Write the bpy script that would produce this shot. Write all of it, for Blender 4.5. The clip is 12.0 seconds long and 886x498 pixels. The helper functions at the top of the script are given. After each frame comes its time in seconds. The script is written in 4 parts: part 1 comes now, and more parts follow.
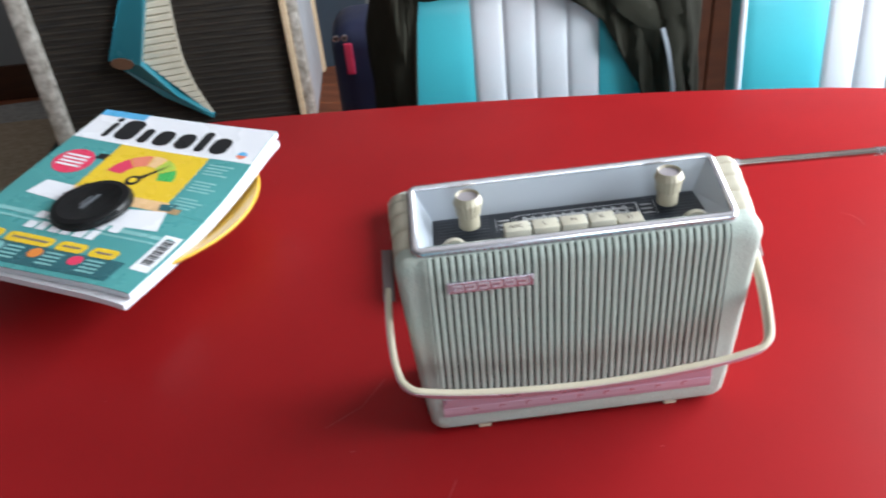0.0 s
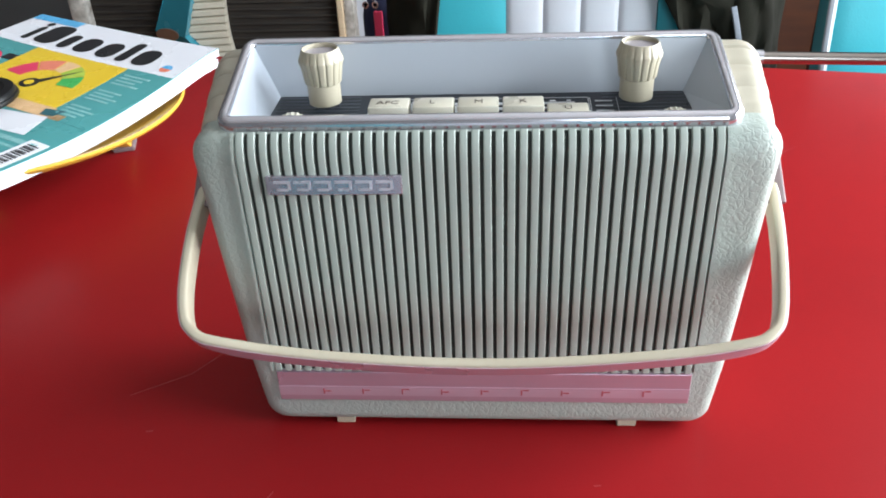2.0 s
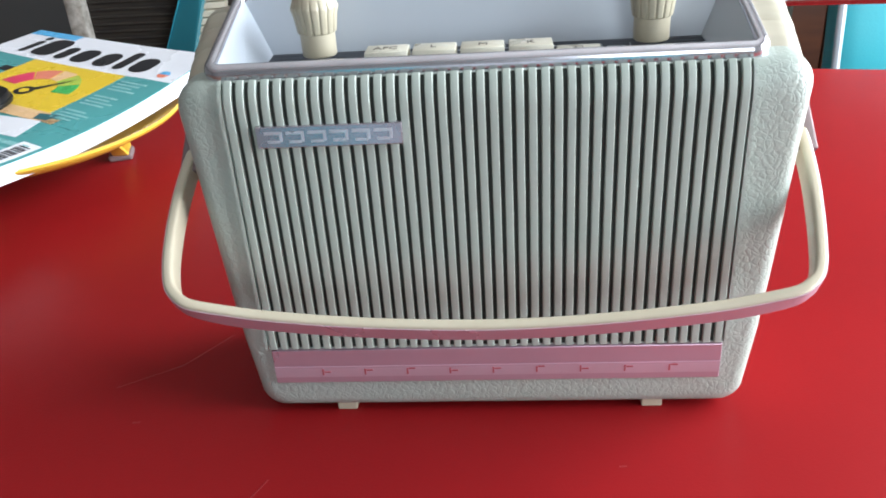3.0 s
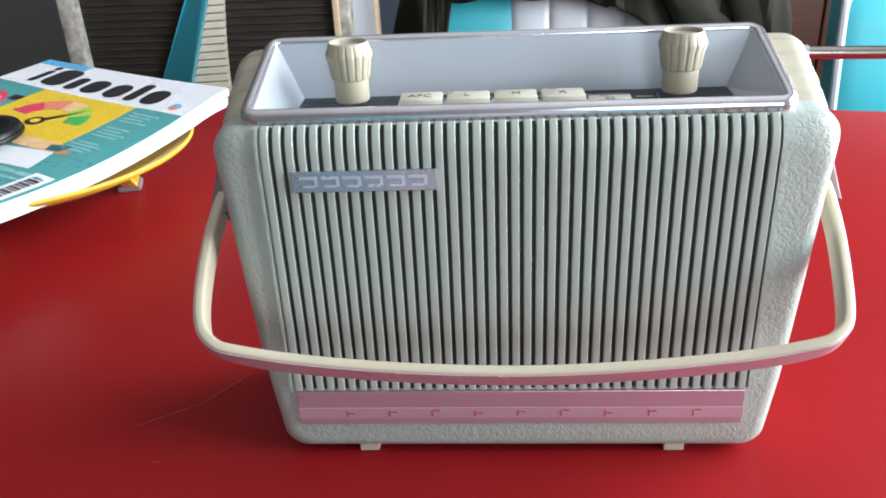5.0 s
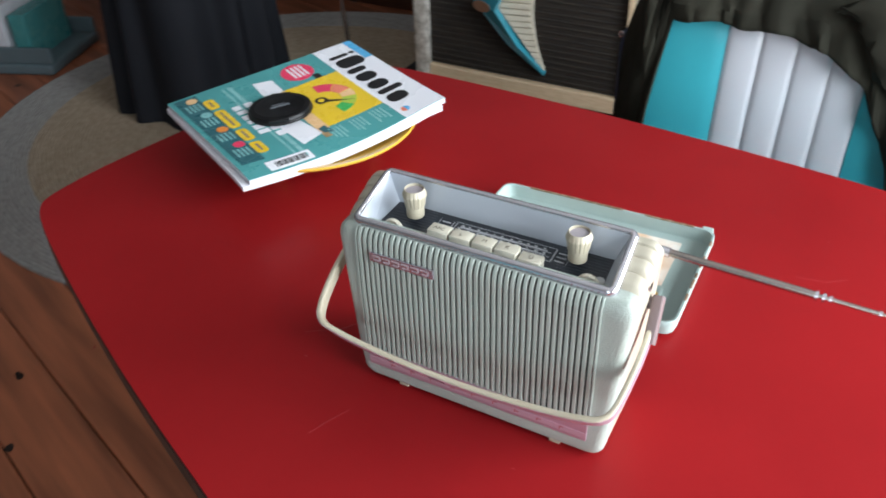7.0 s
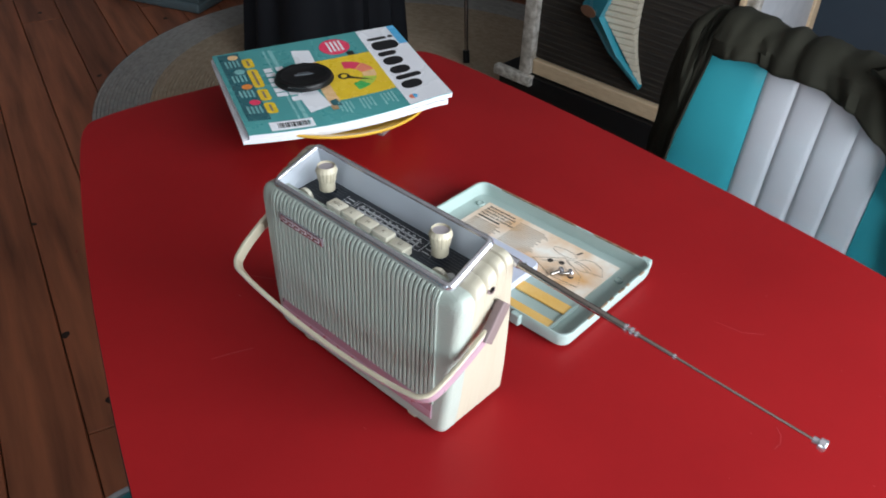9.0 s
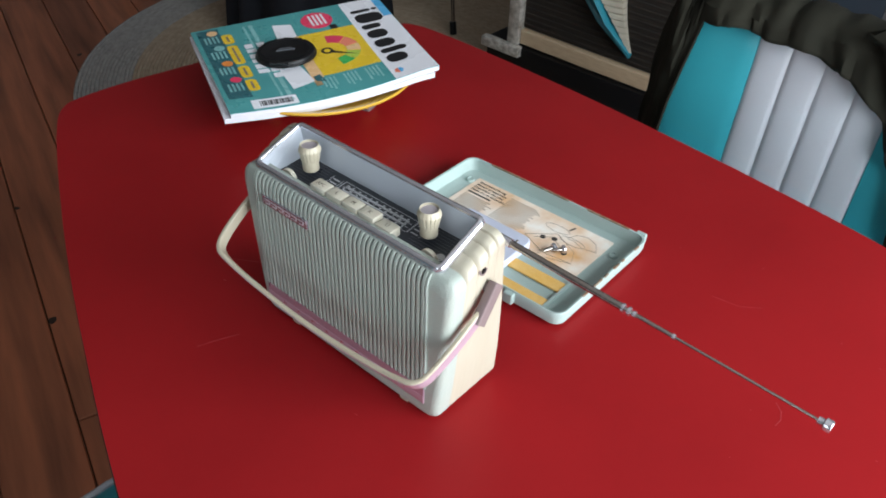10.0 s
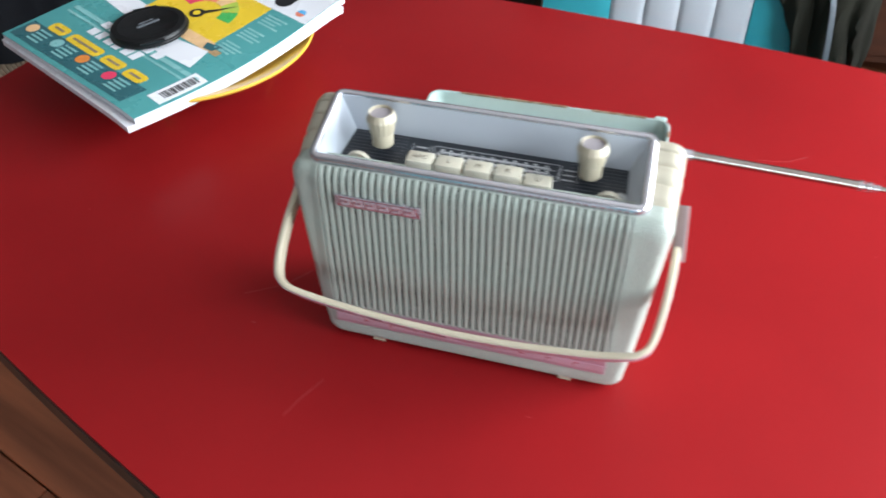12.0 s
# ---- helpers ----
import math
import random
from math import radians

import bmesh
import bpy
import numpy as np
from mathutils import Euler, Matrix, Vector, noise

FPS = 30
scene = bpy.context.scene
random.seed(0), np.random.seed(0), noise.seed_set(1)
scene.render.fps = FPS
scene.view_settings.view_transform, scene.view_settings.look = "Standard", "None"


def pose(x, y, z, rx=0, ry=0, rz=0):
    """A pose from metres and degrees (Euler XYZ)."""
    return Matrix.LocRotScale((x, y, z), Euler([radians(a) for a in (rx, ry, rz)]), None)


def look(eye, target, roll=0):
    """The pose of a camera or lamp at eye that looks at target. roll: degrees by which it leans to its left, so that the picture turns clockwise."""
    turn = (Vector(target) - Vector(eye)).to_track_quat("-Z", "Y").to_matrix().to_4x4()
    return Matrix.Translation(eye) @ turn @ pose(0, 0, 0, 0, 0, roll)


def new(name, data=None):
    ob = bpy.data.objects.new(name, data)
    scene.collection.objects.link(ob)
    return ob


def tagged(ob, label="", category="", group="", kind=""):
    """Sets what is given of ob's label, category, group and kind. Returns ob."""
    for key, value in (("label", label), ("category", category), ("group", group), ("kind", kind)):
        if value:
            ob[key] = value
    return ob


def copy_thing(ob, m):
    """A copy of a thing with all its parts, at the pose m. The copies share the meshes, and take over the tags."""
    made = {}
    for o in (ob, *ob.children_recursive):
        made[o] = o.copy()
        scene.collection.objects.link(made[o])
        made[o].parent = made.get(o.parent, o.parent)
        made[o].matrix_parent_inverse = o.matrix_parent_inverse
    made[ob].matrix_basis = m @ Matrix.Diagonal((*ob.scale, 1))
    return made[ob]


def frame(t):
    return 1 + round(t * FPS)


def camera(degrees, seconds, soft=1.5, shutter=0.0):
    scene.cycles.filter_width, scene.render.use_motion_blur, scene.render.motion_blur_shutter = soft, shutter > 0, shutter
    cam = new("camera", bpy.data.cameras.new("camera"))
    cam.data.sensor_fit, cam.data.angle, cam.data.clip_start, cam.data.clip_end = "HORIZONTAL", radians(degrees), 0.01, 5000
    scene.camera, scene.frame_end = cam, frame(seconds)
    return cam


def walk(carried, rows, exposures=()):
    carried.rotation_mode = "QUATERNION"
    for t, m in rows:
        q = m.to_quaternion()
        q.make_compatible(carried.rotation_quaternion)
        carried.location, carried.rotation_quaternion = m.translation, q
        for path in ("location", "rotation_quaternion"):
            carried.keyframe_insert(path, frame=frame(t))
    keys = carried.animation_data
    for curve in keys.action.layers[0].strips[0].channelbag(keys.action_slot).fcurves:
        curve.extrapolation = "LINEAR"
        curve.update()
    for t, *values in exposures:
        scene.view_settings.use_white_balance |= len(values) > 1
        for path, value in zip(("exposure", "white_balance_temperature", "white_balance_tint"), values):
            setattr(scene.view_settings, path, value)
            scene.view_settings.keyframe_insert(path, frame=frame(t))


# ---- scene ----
cam = camera(57.03, 12.0, soft=1.8, shutter=0.4)
PATH = [
    (0, (-0.099, -0.494, 1.245), (-0.066, 1.147, 0.104), -5.7),
    (0.5, (-0.093, -0.482, 1.191), (0.121, 1.176, 0.094), -2.1),
    (1, (-0.027, -0.443, 1.143), (-0.024, 1.251, 0.079), -0.5),
    (1.5, (0.009, -0.388, 1.097), (-0.159, 1.302, 0.041), -2.1),
    (2, (0.019, -0.364, 1.061), (-0.146, 1.336, 0.021), -2.6),
    (2.5, (0.02, -0.353, 1.051), (-0.181, 1.383, 0.079), -3.9),
    (3, (0.018, -0.359, 1.012), (-0.169, 1.398, 0.075), -4.0),
    (3.5, (0.008, -0.354, 1.008), (-0.161, 1.448, 0.158), -3.2),
    (3.6, (0.006, -0.353, 1.01), (-0.156, 1.458, 0.178), -3.0),
    (3.7, (0.006, -0.354, 1.012), (-0.164, 1.454, 0.174), -3.0),
    (5.3, (-0.001, -0.363, 1.029), (-0.154, 1.412, 0.121), -2.8),
    (5.5, (0.007, -0.394, 1.062), (-0.178, 1.358, 0.115), -3.2),
    (6, (0.066, -0.493, 1.204), (-0.439, 1.078, 0.075), -4.7),
    (6.5, (0.144, -0.523, 1.279), (-0.332, 1.052, 0.142), -3.4),
    (6.7, (0.182, -0.513, 1.285), (-0.442, 1.004, 0.141), -3.2),
    (8.3, (0.473, -0.43, 1.365), (-0.611, 0.779, 0.199), 0.4),
    (8.5, (0.48, -0.427, 1.363), (-0.628, 0.755, 0.19), 0.8),
    (9, (0.451, -0.417, 1.341), (-0.619, 0.783, 0.152), 2.8),
    (9.5, (0.437, -0.411, 1.337), (-0.623, 0.774, 0.123), 1.9),
    (10, (0.437, -0.399, 1.331), (-0.59, 0.788, 0.091), 2.1),
    (10.5, (0.435, -0.396, 1.323), (-0.592, 0.776, 0.07), 1.9),
    (11, (0.386, -0.446, 1.304), (-0.513, 0.817, 0.04), -0.6),
    (11.5, (0.246, -0.489, 1.282), (-0.296, 0.933, -0.016), 0.9),
    (12, (0.109, -0.442, 1.253), (-0.323, 0.966, -0.1), -0.7),
]
LIGHT = [(0.0, 1.08), (1.0, 1.04), (2.5, 1.05), (3.6, 1.10), (5.5, 1.08), (6.5, 0.95), (8.3, 0.42), (10.6, 0.32), (11.4, 0.86), (12.0, 1.00)]
walk(cam, [(t, look(eye, target, roll)) for t, eye, target, roll in PATH], LIGHT)

# ---- world and light ----
SKY = 0.12
world = bpy.data.worlds.new("world")
scene.world = world
world.use_nodes = True
_n = world.node_tree.nodes
_sky = _n.new("ShaderNodeTexSky")
_sky.sky_type, _sky.sun_disc, _sky.sun_elevation, _sky.sun_rotation = "NISHITA", False, radians(38), radians(70)
world.node_tree.links.new(_sky.outputs[0], _n["Background"].inputs[0])
_n["Background"].inputs[1].default_value = SKY


def area_light(name, m, w, h, power, colour):
    lamp = bpy.data.lights.new(name, "AREA")
    lamp.shape, lamp.size, lamp.size_y, lamp.energy, lamp.color = "RECTANGLE", w, h, power, colour
    ob = new(name, lamp)
    ob.matrix_world = m
    return ob


# daylight through the east window, and an added fill lamp on the south side
area_light("window_light_east", pose(1.38, 0.20, 1.34, 0, 90, 0), 1.2, 1.8, 58, (0.86, 0.94, 1.0))
# added fill that brightens faces towards the camera side; no source known there
area_light("window_light_south", pose(0.85, -3.12, 1.6, 90, 0, 0), 1.0, 1.4, 14.5, (0.84, 0.93, 1.0))

# ---- materials ----


def material(name, colour, rough=0.5, metal=0.0, second=None, scale=20.0, amount=0.5, bump=0.0, bump_scale=200.0,
             stretch=(1, 1, 1), coat=0.0, detail=4.0, spec=0.5, per_piece=0.0, rough_var=0.1, leather=0.0):
    """A principled surface: colour mottled to a second one at one scale, with finer relief and uneven gloss."""
    m = bpy.data.materials.new(name)
    m.use_nodes = True
    nt = m.node_tree
    b = nt.nodes["Principled BSDF"]
    b.inputs["Roughness"].default_value, b.inputs["Metallic"].default_value = rough, metal
    b.inputs["Coat Weight"].default_value = coat
    b.inputs["Coat Roughness"].default_value = 0.12
    b.inputs["Specular IOR Level"].default_value = spec
    co = nt.nodes.new("ShaderNodeTexCoord")
    mp = nt.nodes.new("ShaderNodeMapping")
    mp.inputs["Scale"].default_value = stretch
    nt.links.new(co.outputs["Object"], mp.inputs[0])
    tex = nt.nodes.new("ShaderNodeTexNoise")
    tex.inputs["Scale"].default_value, tex.inputs["Detail"].default_value = scale, detail
    nt.links.new(mp.outputs[0], tex.inputs["Vector"])
    mix = nt.nodes.new("ShaderNodeMix")
    mix.data_type = "RGBA"
    second = second or [c * 0.72 for c in colour]
    mix.inputs["A"].default_value, mix.inputs["B"].default_value = (*colour, 1), (*second, 1)
    ramp = nt.nodes.new("ShaderNodeMapRange")
    ramp.inputs["From Min"].default_value, ramp.inputs["From Max"].default_value = 0.35, 0.75
    ramp.inputs["To Max"].default_value = amount
    nt.links.new(tex.outputs[0], ramp.inputs[0])
    nt.links.new(ramp.outputs[0], mix.inputs["Factor"])
    out = mix.outputs["Result"]
    if per_piece:
        info = nt.nodes.new("ShaderNodeObjectInfo")
        hsv = nt.nodes.new("ShaderNodeHueSaturation")
        rng = nt.nodes.new("ShaderNodeMapRange")
        rng.inputs["To Min"].default_value, rng.inputs["To Max"].default_value = 1 - per_piece, 1 + per_piece
        nt.links.new(info.outputs["Random"], rng.inputs[0])
        nt.links.new(rng.outputs[0], hsv.inputs["Value"])
        nt.links.new(out, hsv.inputs["Color"])
        out = hsv.outputs[0]
    nt.links.new(out, b.inputs["Base Color"])
    rr = nt.nodes.new("ShaderNodeMapRange")
    rr.inputs["To Min"].default_value, rr.inputs["To Max"].default_value = max(0.02, rough - rough_var), min(1, rough + rough_var)
    nt.links.new(tex.outputs[0], rr.inputs[0])
    nt.links.new(rr.outputs[0], b.inputs["Roughness"])
    if bump:
        fine = nt.nodes.new("ShaderNodeTexNoise")
        fine.inputs["Scale"].default_value, fine.inputs["Detail"].default_value = bump_scale, 3
        nt.links.new(mp.outputs[0], fine.inputs["Vector"])
        bp = nt.nodes.new("ShaderNodeBump")
        bp.inputs["Strength"].default_value, bp.inputs["Distance"].default_value = bump, 0.002
        nt.links.new(fine.outputs[0], bp.inputs["Height"])
        nt.links.new(bp.outputs[0], b.inputs["Normal"])
        if leather:
            warp = nt.nodes.new("ShaderNodeTexNoise")
            warp.inputs["Scale"].default_value, warp.inputs["Detail"].default_value = leather * 0.55, 2
            shift = nt.nodes.new("ShaderNodeMix")
            shift.data_type, shift.blend_type = "RGBA", "LINEAR_LIGHT"
            shift.inputs["Factor"].default_value = 0.9 / leather
            cells = nt.nodes.new("ShaderNodeTexVoronoi")
            cells.feature = "DISTANCE_TO_EDGE"
            cells.inputs["Scale"].default_value = leather
            crease = nt.nodes.new("ShaderNodeMapRange")
            crease.interpolation_type = "SMOOTHSTEP"
            crease.inputs["From Max"].default_value = 0.22
            deep = nt.nodes.new("ShaderNodeBump")
            deep.inputs["Strength"].default_value, deep.inputs["Distance"].default_value = 0.22, 0.0007
            nt.links.new(mp.outputs[0], warp.inputs["Vector"])
            nt.links.new(mp.outputs[0], shift.inputs["A"])
            nt.links.new(warp.outputs[1], shift.inputs["B"])
            nt.links.new(shift.outputs["Result"], cells.inputs["Vector"])
            nt.links.new(cells.outputs["Distance"], crease.inputs[0])
            nt.links.new(crease.outputs[0], deep.inputs["Height"])
            nt.links.new(bp.outputs[0], deep.inputs["Normal"])
            nt.links.new(deep.outputs[0], b.inputs["Normal"])
    return m


RED = material("red_linoleum", (0.280, 0.0105, 0.0125), 0.36, second=(0.225, 0.0075, 0.0095), scale=5, amount=0.8, detail=8, bump=0.05, bump_scale=700, rough_var=0.06, spec=0.12)
EDGE = material("dark_edge_strip", (0.09, 0.085, 0.08), 0.35, metal=0.6, scale=30)
DARKWOOD = material("dark_wood", (0.055, 0.028, 0.016), 0.4, second=(0.025, 0.012, 0.008), scale=6, stretch=(1, 8, 8), amount=0.9, bump=0.1)
SAGE = material("sage_vinyl", (0.365, 0.42, 0.385), 0.40, second=(0.355, 0.375, 0.325), scale=14, amount=0.6, bump=0.15, bump_scale=310, leather=320)
RIB = material("sage_plastic_rib", (0.365, 0.415, 0.375), 0.36, second=(0.340, 0.375, 0.33), scale=30, amount=0.5, bump=0.05)
GAP = material("dark_grille_cloth", (0.035, 0.042, 0.036), 0.9, scale=300)
CREAM = material("aged_cream_plastic", (0.52, 0.465, 0.355), 0.36, second=(0.45, 0.39, 0.275), scale=25, amount=0.5, bump=0.04, bump_scale=300)
BANDC = material("greyed_cream_plastic", (0.43, 0.395, 0.315), 0.38, second=(0.38, 0.34, 0.255), scale=30, stretch=(1, 1, 0.3), amount=0.6, bump=0.04, bump_scale=300)
KEYC = material("ivory_key_plastic", (0.55, 0.52, 0.43), 0.3, second=(0.54, 0.49, 0.37), scale=60, amount=0.5)
CHROME = material("polished_trim", (0.70, 0.69, 0.74), 0.18, metal=0.85, second=(0.50, 0.50, 0.54), scale=60, amount=0.5, rough_var=0.06)
STEEL = material("antenna_steel", (0.45, 0.41, 0.38), 0.22, metal=1.0, second=(0.33, 0.28, 0.24), scale=50, amount=0.5)
RECESS = material("pale_blue_plastic", (0.45, 0.49, 0.545), 0.34, second=(0.41, 0.45, 0.505), scale=15, amount=0.4)
DIAL = material("dial_blue_black", (0.022, 0.026, 0.034), 0.3, scale=40)
MARK = material("dial_marking", (0.62, 0.64, 0.66), 0.5, scale=100)
FINELINE = material("dial_fine_line", (0.16, 0.17, 0.19), 0.5, scale=100)
KNOBCAP = material("lilac_grey_disc", (0.46, 0.42, 0.45), 0.25, metal=0.2, scale=80)
MAUVE = material("mauve_anodised_plate", (0.56, 0.38, 0.47), 0.30, metal=0.55, second=(0.49, 0.33, 0.41), scale=30, amount=0.5)
MAUVELIGHT = material("pale_mauve_plate", (0.64, 0.48, 0.58), 0.30, metal=0.5, second=(0.53, 0.39, 0.46), scale=30, amount=0.5)
REDMARK = material("dull_red_lettering", (0.42, 0.09, 0.11), 0.5, scale=100)
PALEBAR = material("pale_silver_bar", (0.74, 0.71, 0.77), 0.3, metal=0.6, scale=60)
KNOBC = material("knob_beige_plastic", (0.43, 0.385, 0.29), 0.38, second=(0.38, 0.335, 0.24), scale=40, amount=0.5, bump=0.03)
SILVERPLATE = material("silver_lilac_plate", (0.56, 0.51, 0.58), 0.26, metal=0.8, scale=60)
CLIP = material("brown_mauve_metal", (0.19, 0.145, 0.145), 0.55, metal=0.1, spec=0.25, second=(0.18, 0.13, 0.13), scale=40, amount=0.6)
BLACK = material("black_plastic", (0.007, 0.007, 0.008), 0.38, scale=40, bump=0.05, spec=0.3)
BLACKGLOSS = material("black_gloss", (0.008, 0.008, 0.009), 0.2, scale=40)
COVERG = material("sage_cover", (0.37, 0.47, 0.445), 0.4, second=(0.31, 0.39, 0.365), scale=18, amount=0.6, bump=0.15, bump_scale=250)
RUST = material("rusty_chip", (0.16, 0.08, 0.04), 0.8, second=(0.3, 0.25, 0.18), scale=200, amount=0.9, bump=0.3)
FOAM = material("yellow_foam_strip", (0.66, 0.38, 0.09), 0.85, second=(0.72, 0.48, 0.18), scale=60, amount=0.8, bump=0.4, bump_scale=300)
PAPER = material("stained_label_paper", (0.84, 0.81, 0.75), 0.7, second=(0.64, 0.34, 0.12), scale=21, amount=1.0, bump=0.1, bump_scale=150)
INK = material("printing_ink", (0.03, 0.028, 0.025), 0.7, scale=100)
INKSOFT = material("faded_ink", (0.22, 0.17, 0.12), 0.7, scale=100)
KEYINK = material("key_lettering", (0.12, 0.10, 0.08), 0.6, scale=100)
LILAC = material("pale_lilac_plastic", (0.55, 0.58, 0.70), 0.35, scale=20)
YELLOW = material("yellow_enamel", (0.72, 0.43, 0.055), 0.32, second=(0.66, 0.37, 0.04), scale=12, amount=0.6, coat=0.2)
WHITEP = material("white_paper", (0.66, 0.67, 0.72), 0.5, second=(0.58, 0.59, 0.64), scale=20, amount=0.5)
GLOSSW = material("white_print", (0.76, 0.76, 0.80), 0.28, second=(0.7, 0.7, 0.76), scale=20, amount=0.4)
TEALP = material("teal_print", (0.075, 0.30, 0.30), 0.28, second=(0.06, 0.26, 0.27), scale=14, amount=0.6)
TEALD = material("dark_teal_print", (0.03, 0.12, 0.14), 0.28, scale=30)
TEALL = material("light_teal_print", (0.22, 0.47, 0.47), 0.28, scale=30)
YELP = material("yellow_print", (0.74, 0.50, 0.03), 0.28, second=(0.68, 0.46, 0.04), scale=30)
REDP = material("pink_red_print", (0.72, 0.05, 0.12), 0.28, scale=30)
SALMON = material("salmon_print", (0.75, 0.22, 0.14), 0.28, scale=30)
PEACH = material("peach_print", (0.78, 0.50, 0.26), 0.28, scale=30)
LIME = material("lime_print", (0.42, 0.55, 0.08), 0.28, scale=30)
GREENP = material("green_print", (0.06, 0.42, 0.10), 0.28, scale=30)
BLUEP = material("sky_blue_print", (0.10, 0.42, 0.72), 0.28, scale=30)
ORANGEP = material("orange_print", (0.75, 0.25, 0.05), 0.28, scale=30)
BLACKP = material("black_print", (0.012, 0.012, 0.014), 0.3, scale=30)
TURQ = material("turquoise_vinyl", (0.04, 0.35, 0.41), 0.34, second=(0.032, 0.29, 0.35), scale=8, amount=0.5, bump=0.12, bump_scale=350)
WVINYL = material("white_vinyl", (0.50, 0.49, 0.525), 0.36, second=(0.52, 0.57, 0.61), scale=9, amount=0.5, bump=0.1, bump_scale=350)
OLIVE = material("olive_cloth", (0.014, 0.0135, 0.009), 0.9, second=(0.025, 0.0235, 0.016), scale=7, amount=0.8, bump=0.35, bump_scale=600, spec=0.2)
ZIP = material("grey_zip_tape", (0.22, 0.24, 0.27), 0.4, metal=0.4, scale=200)
WEAVE = material("dark_woven_grille", (0.016, 0.012, 0.010), 0.85, second=(0.045, 0.034, 0.023), scale=60, stretch=(0.25, 1, 3), amount=0.9, bump=0.6, bump_scale=150)
SPECK = material("speckled_silver_trim", (0.78, 0.74, 0.68), 0.4, metal=0.2, second=(0.22, 0.18, 0.13), scale=55, amount=0.9, detail=8, bump=0.2)
GOLD = material("tan_gold_trim", (0.74, 0.57, 0.38), 0.4, second=(0.60, 0.43, 0.26), scale=30, stretch=(1, 6, 6), amount=0.8)
SILVERSIDE = material("silver_grey_cloth", (0.58, 0.60, 0.64), 0.45, second=(0.46, 0.48, 0.52), scale=25, amount=0.7, bump=0.2)
FINT = material("turquoise_enamel", (0.05, 0.36, 0.46), 0.25, second=(0.04, 0.28, 0.38), scale=7, amount=0.6, coat=0.3)
FINC = material("cream_slats", (0.66, 0.60, 0.48), 0.45, scale=30)
COPPER = material("copper_brown_badge", (0.30, 0.16, 0.10), 0.4, metal=0.3, scale=60)
FLOORW = material("reddish_floor_boards", (0.45, 0.145, 0.068), 0.36, second=(0.15, 0.05, 0.024), scale=3.2, stretch=(0.5, 6, 6), amount=1.0, bump=0.12, bump_scale=90, per_piece=0.22, detail=7, rough_var=0.12)
KNOT = material("wood_knot", (0.022, 0.010, 0.006), 0.45, scale=60)
JUTE = material("jute_braid", (0.46, 0.36, 0.26), 0.9, second=(0.33, 0.25, 0.17), scale=40, amount=0.9, bump=0.8, bump_scale=220)
JUTEG = material("grey_jute_braid", (0.40, 0.38, 0.36), 0.9, second=(0.27, 0.26, 0.245), scale=40, amount=0.9, bump=0.8, bump_scale=220)
BLACKCLOTH = material("black_drape_cloth", (0.010, 0.011, 0.015), 0.8, second=(0.016, 0.017, 0.022), scale=6, amount=0.8, bump=0.1, spec=0.25)
NAVY = material("navy_nylon", (0.012, 0.016, 0.055), 0.6, second=(0.02, 0.025, 0.075), scale=30, amount=0.7, bump=0.2)
WALLP = material("grey_wall_paint", (0.22, 0.22, 0.225), 0.8, second=(0.26, 0.25, 0.24), scale=2, amount=0.6, bump=0.08, bump_scale=120)
SLATE = material("slate_blue_paint", (0.06, 0.085, 0.115), 0.5, second=(0.05, 0.07, 0.095), scale=4, amount=0.7)
CEIL = material("ceiling_paint", (0.60, 0.60, 0.58), 0.85, scale=2, amount=0.4)
MAHOG = material("mahogany_veneer", (0.075, 0.028, 0.014), 0.35, second=(0.035, 0.012, 0.007), scale=4, stretch=(1, 1, 7), amount=0.9)
CRATE = material("grey_blue_plastic", (0.13, 0.18, 0.20), 0.45, scale=10)

SCUFF = material("pale_red_scuff", (0.31, 0.018, 0.021), 0.5, scale=80)

# ---- shaping helpers ----


def part(name, bm, mat, parent=None, label="", m=None, smooth=False):
    """Link a bmesh as one mesh object under a thing or part."""
    bmesh.ops.recalc_face_normals(bm, faces=bm.faces)
    me = bpy.data.meshes.new(name)
    bm.to_mesh(me)
    bm.free()
    me.materials.append(mat)
    if smooth:
        for p in me.polygons:
            p.use_smooth = True
        me.set_sharp_from_angle(angle=radians(40))
    ob = new(name, me)
    if parent:
        ob.parent = parent
    if m is not None:
        ob.matrix_basis = m
    if label:
        tagged(ob, label)
    return ob


def again(ob, m):
    """One more piece on the same mesh, under the same parent."""
    o = new(ob.name.split(".")[0], ob.data)
    o.parent = ob.parent
    o.matrix_basis = m
    return o


def thing(name, label, category, m, group="", kind=""):
    ob = new(name)
    ob.empty_display_size = 0.05
    ob.matrix_basis = m
    return tagged(ob, label, category, group, kind)


def box(x0, x1, y0, y1, z0, z1, bev=0.0, seg=2):
    bm = bmesh.new()
    bmesh.ops.create_cube(bm, size=1, matrix=Matrix.Translation(((x0 + x1) / 2, (y0 + y1) / 2, (z0 + z1) / 2)) @ Matrix.Diagonal((x1 - x0, y1 - y0, z1 - z0, 1)))
    if bev:
        bmesh.ops.bevel(bm, geom=bm.edges[:], offset=bev, segments=seg, profile=0.5, affect="EDGES")
    return bm


def join(*bms):
    """All the bmeshes in the first one."""
    first = bms[0]
    for b in bms[1:]:
        me = bpy.data.meshes.new("join")
        b.to_mesh(me)
        b.free()
        first.from_mesh(me)
        bpy.data.meshes.remove(me)
    return first


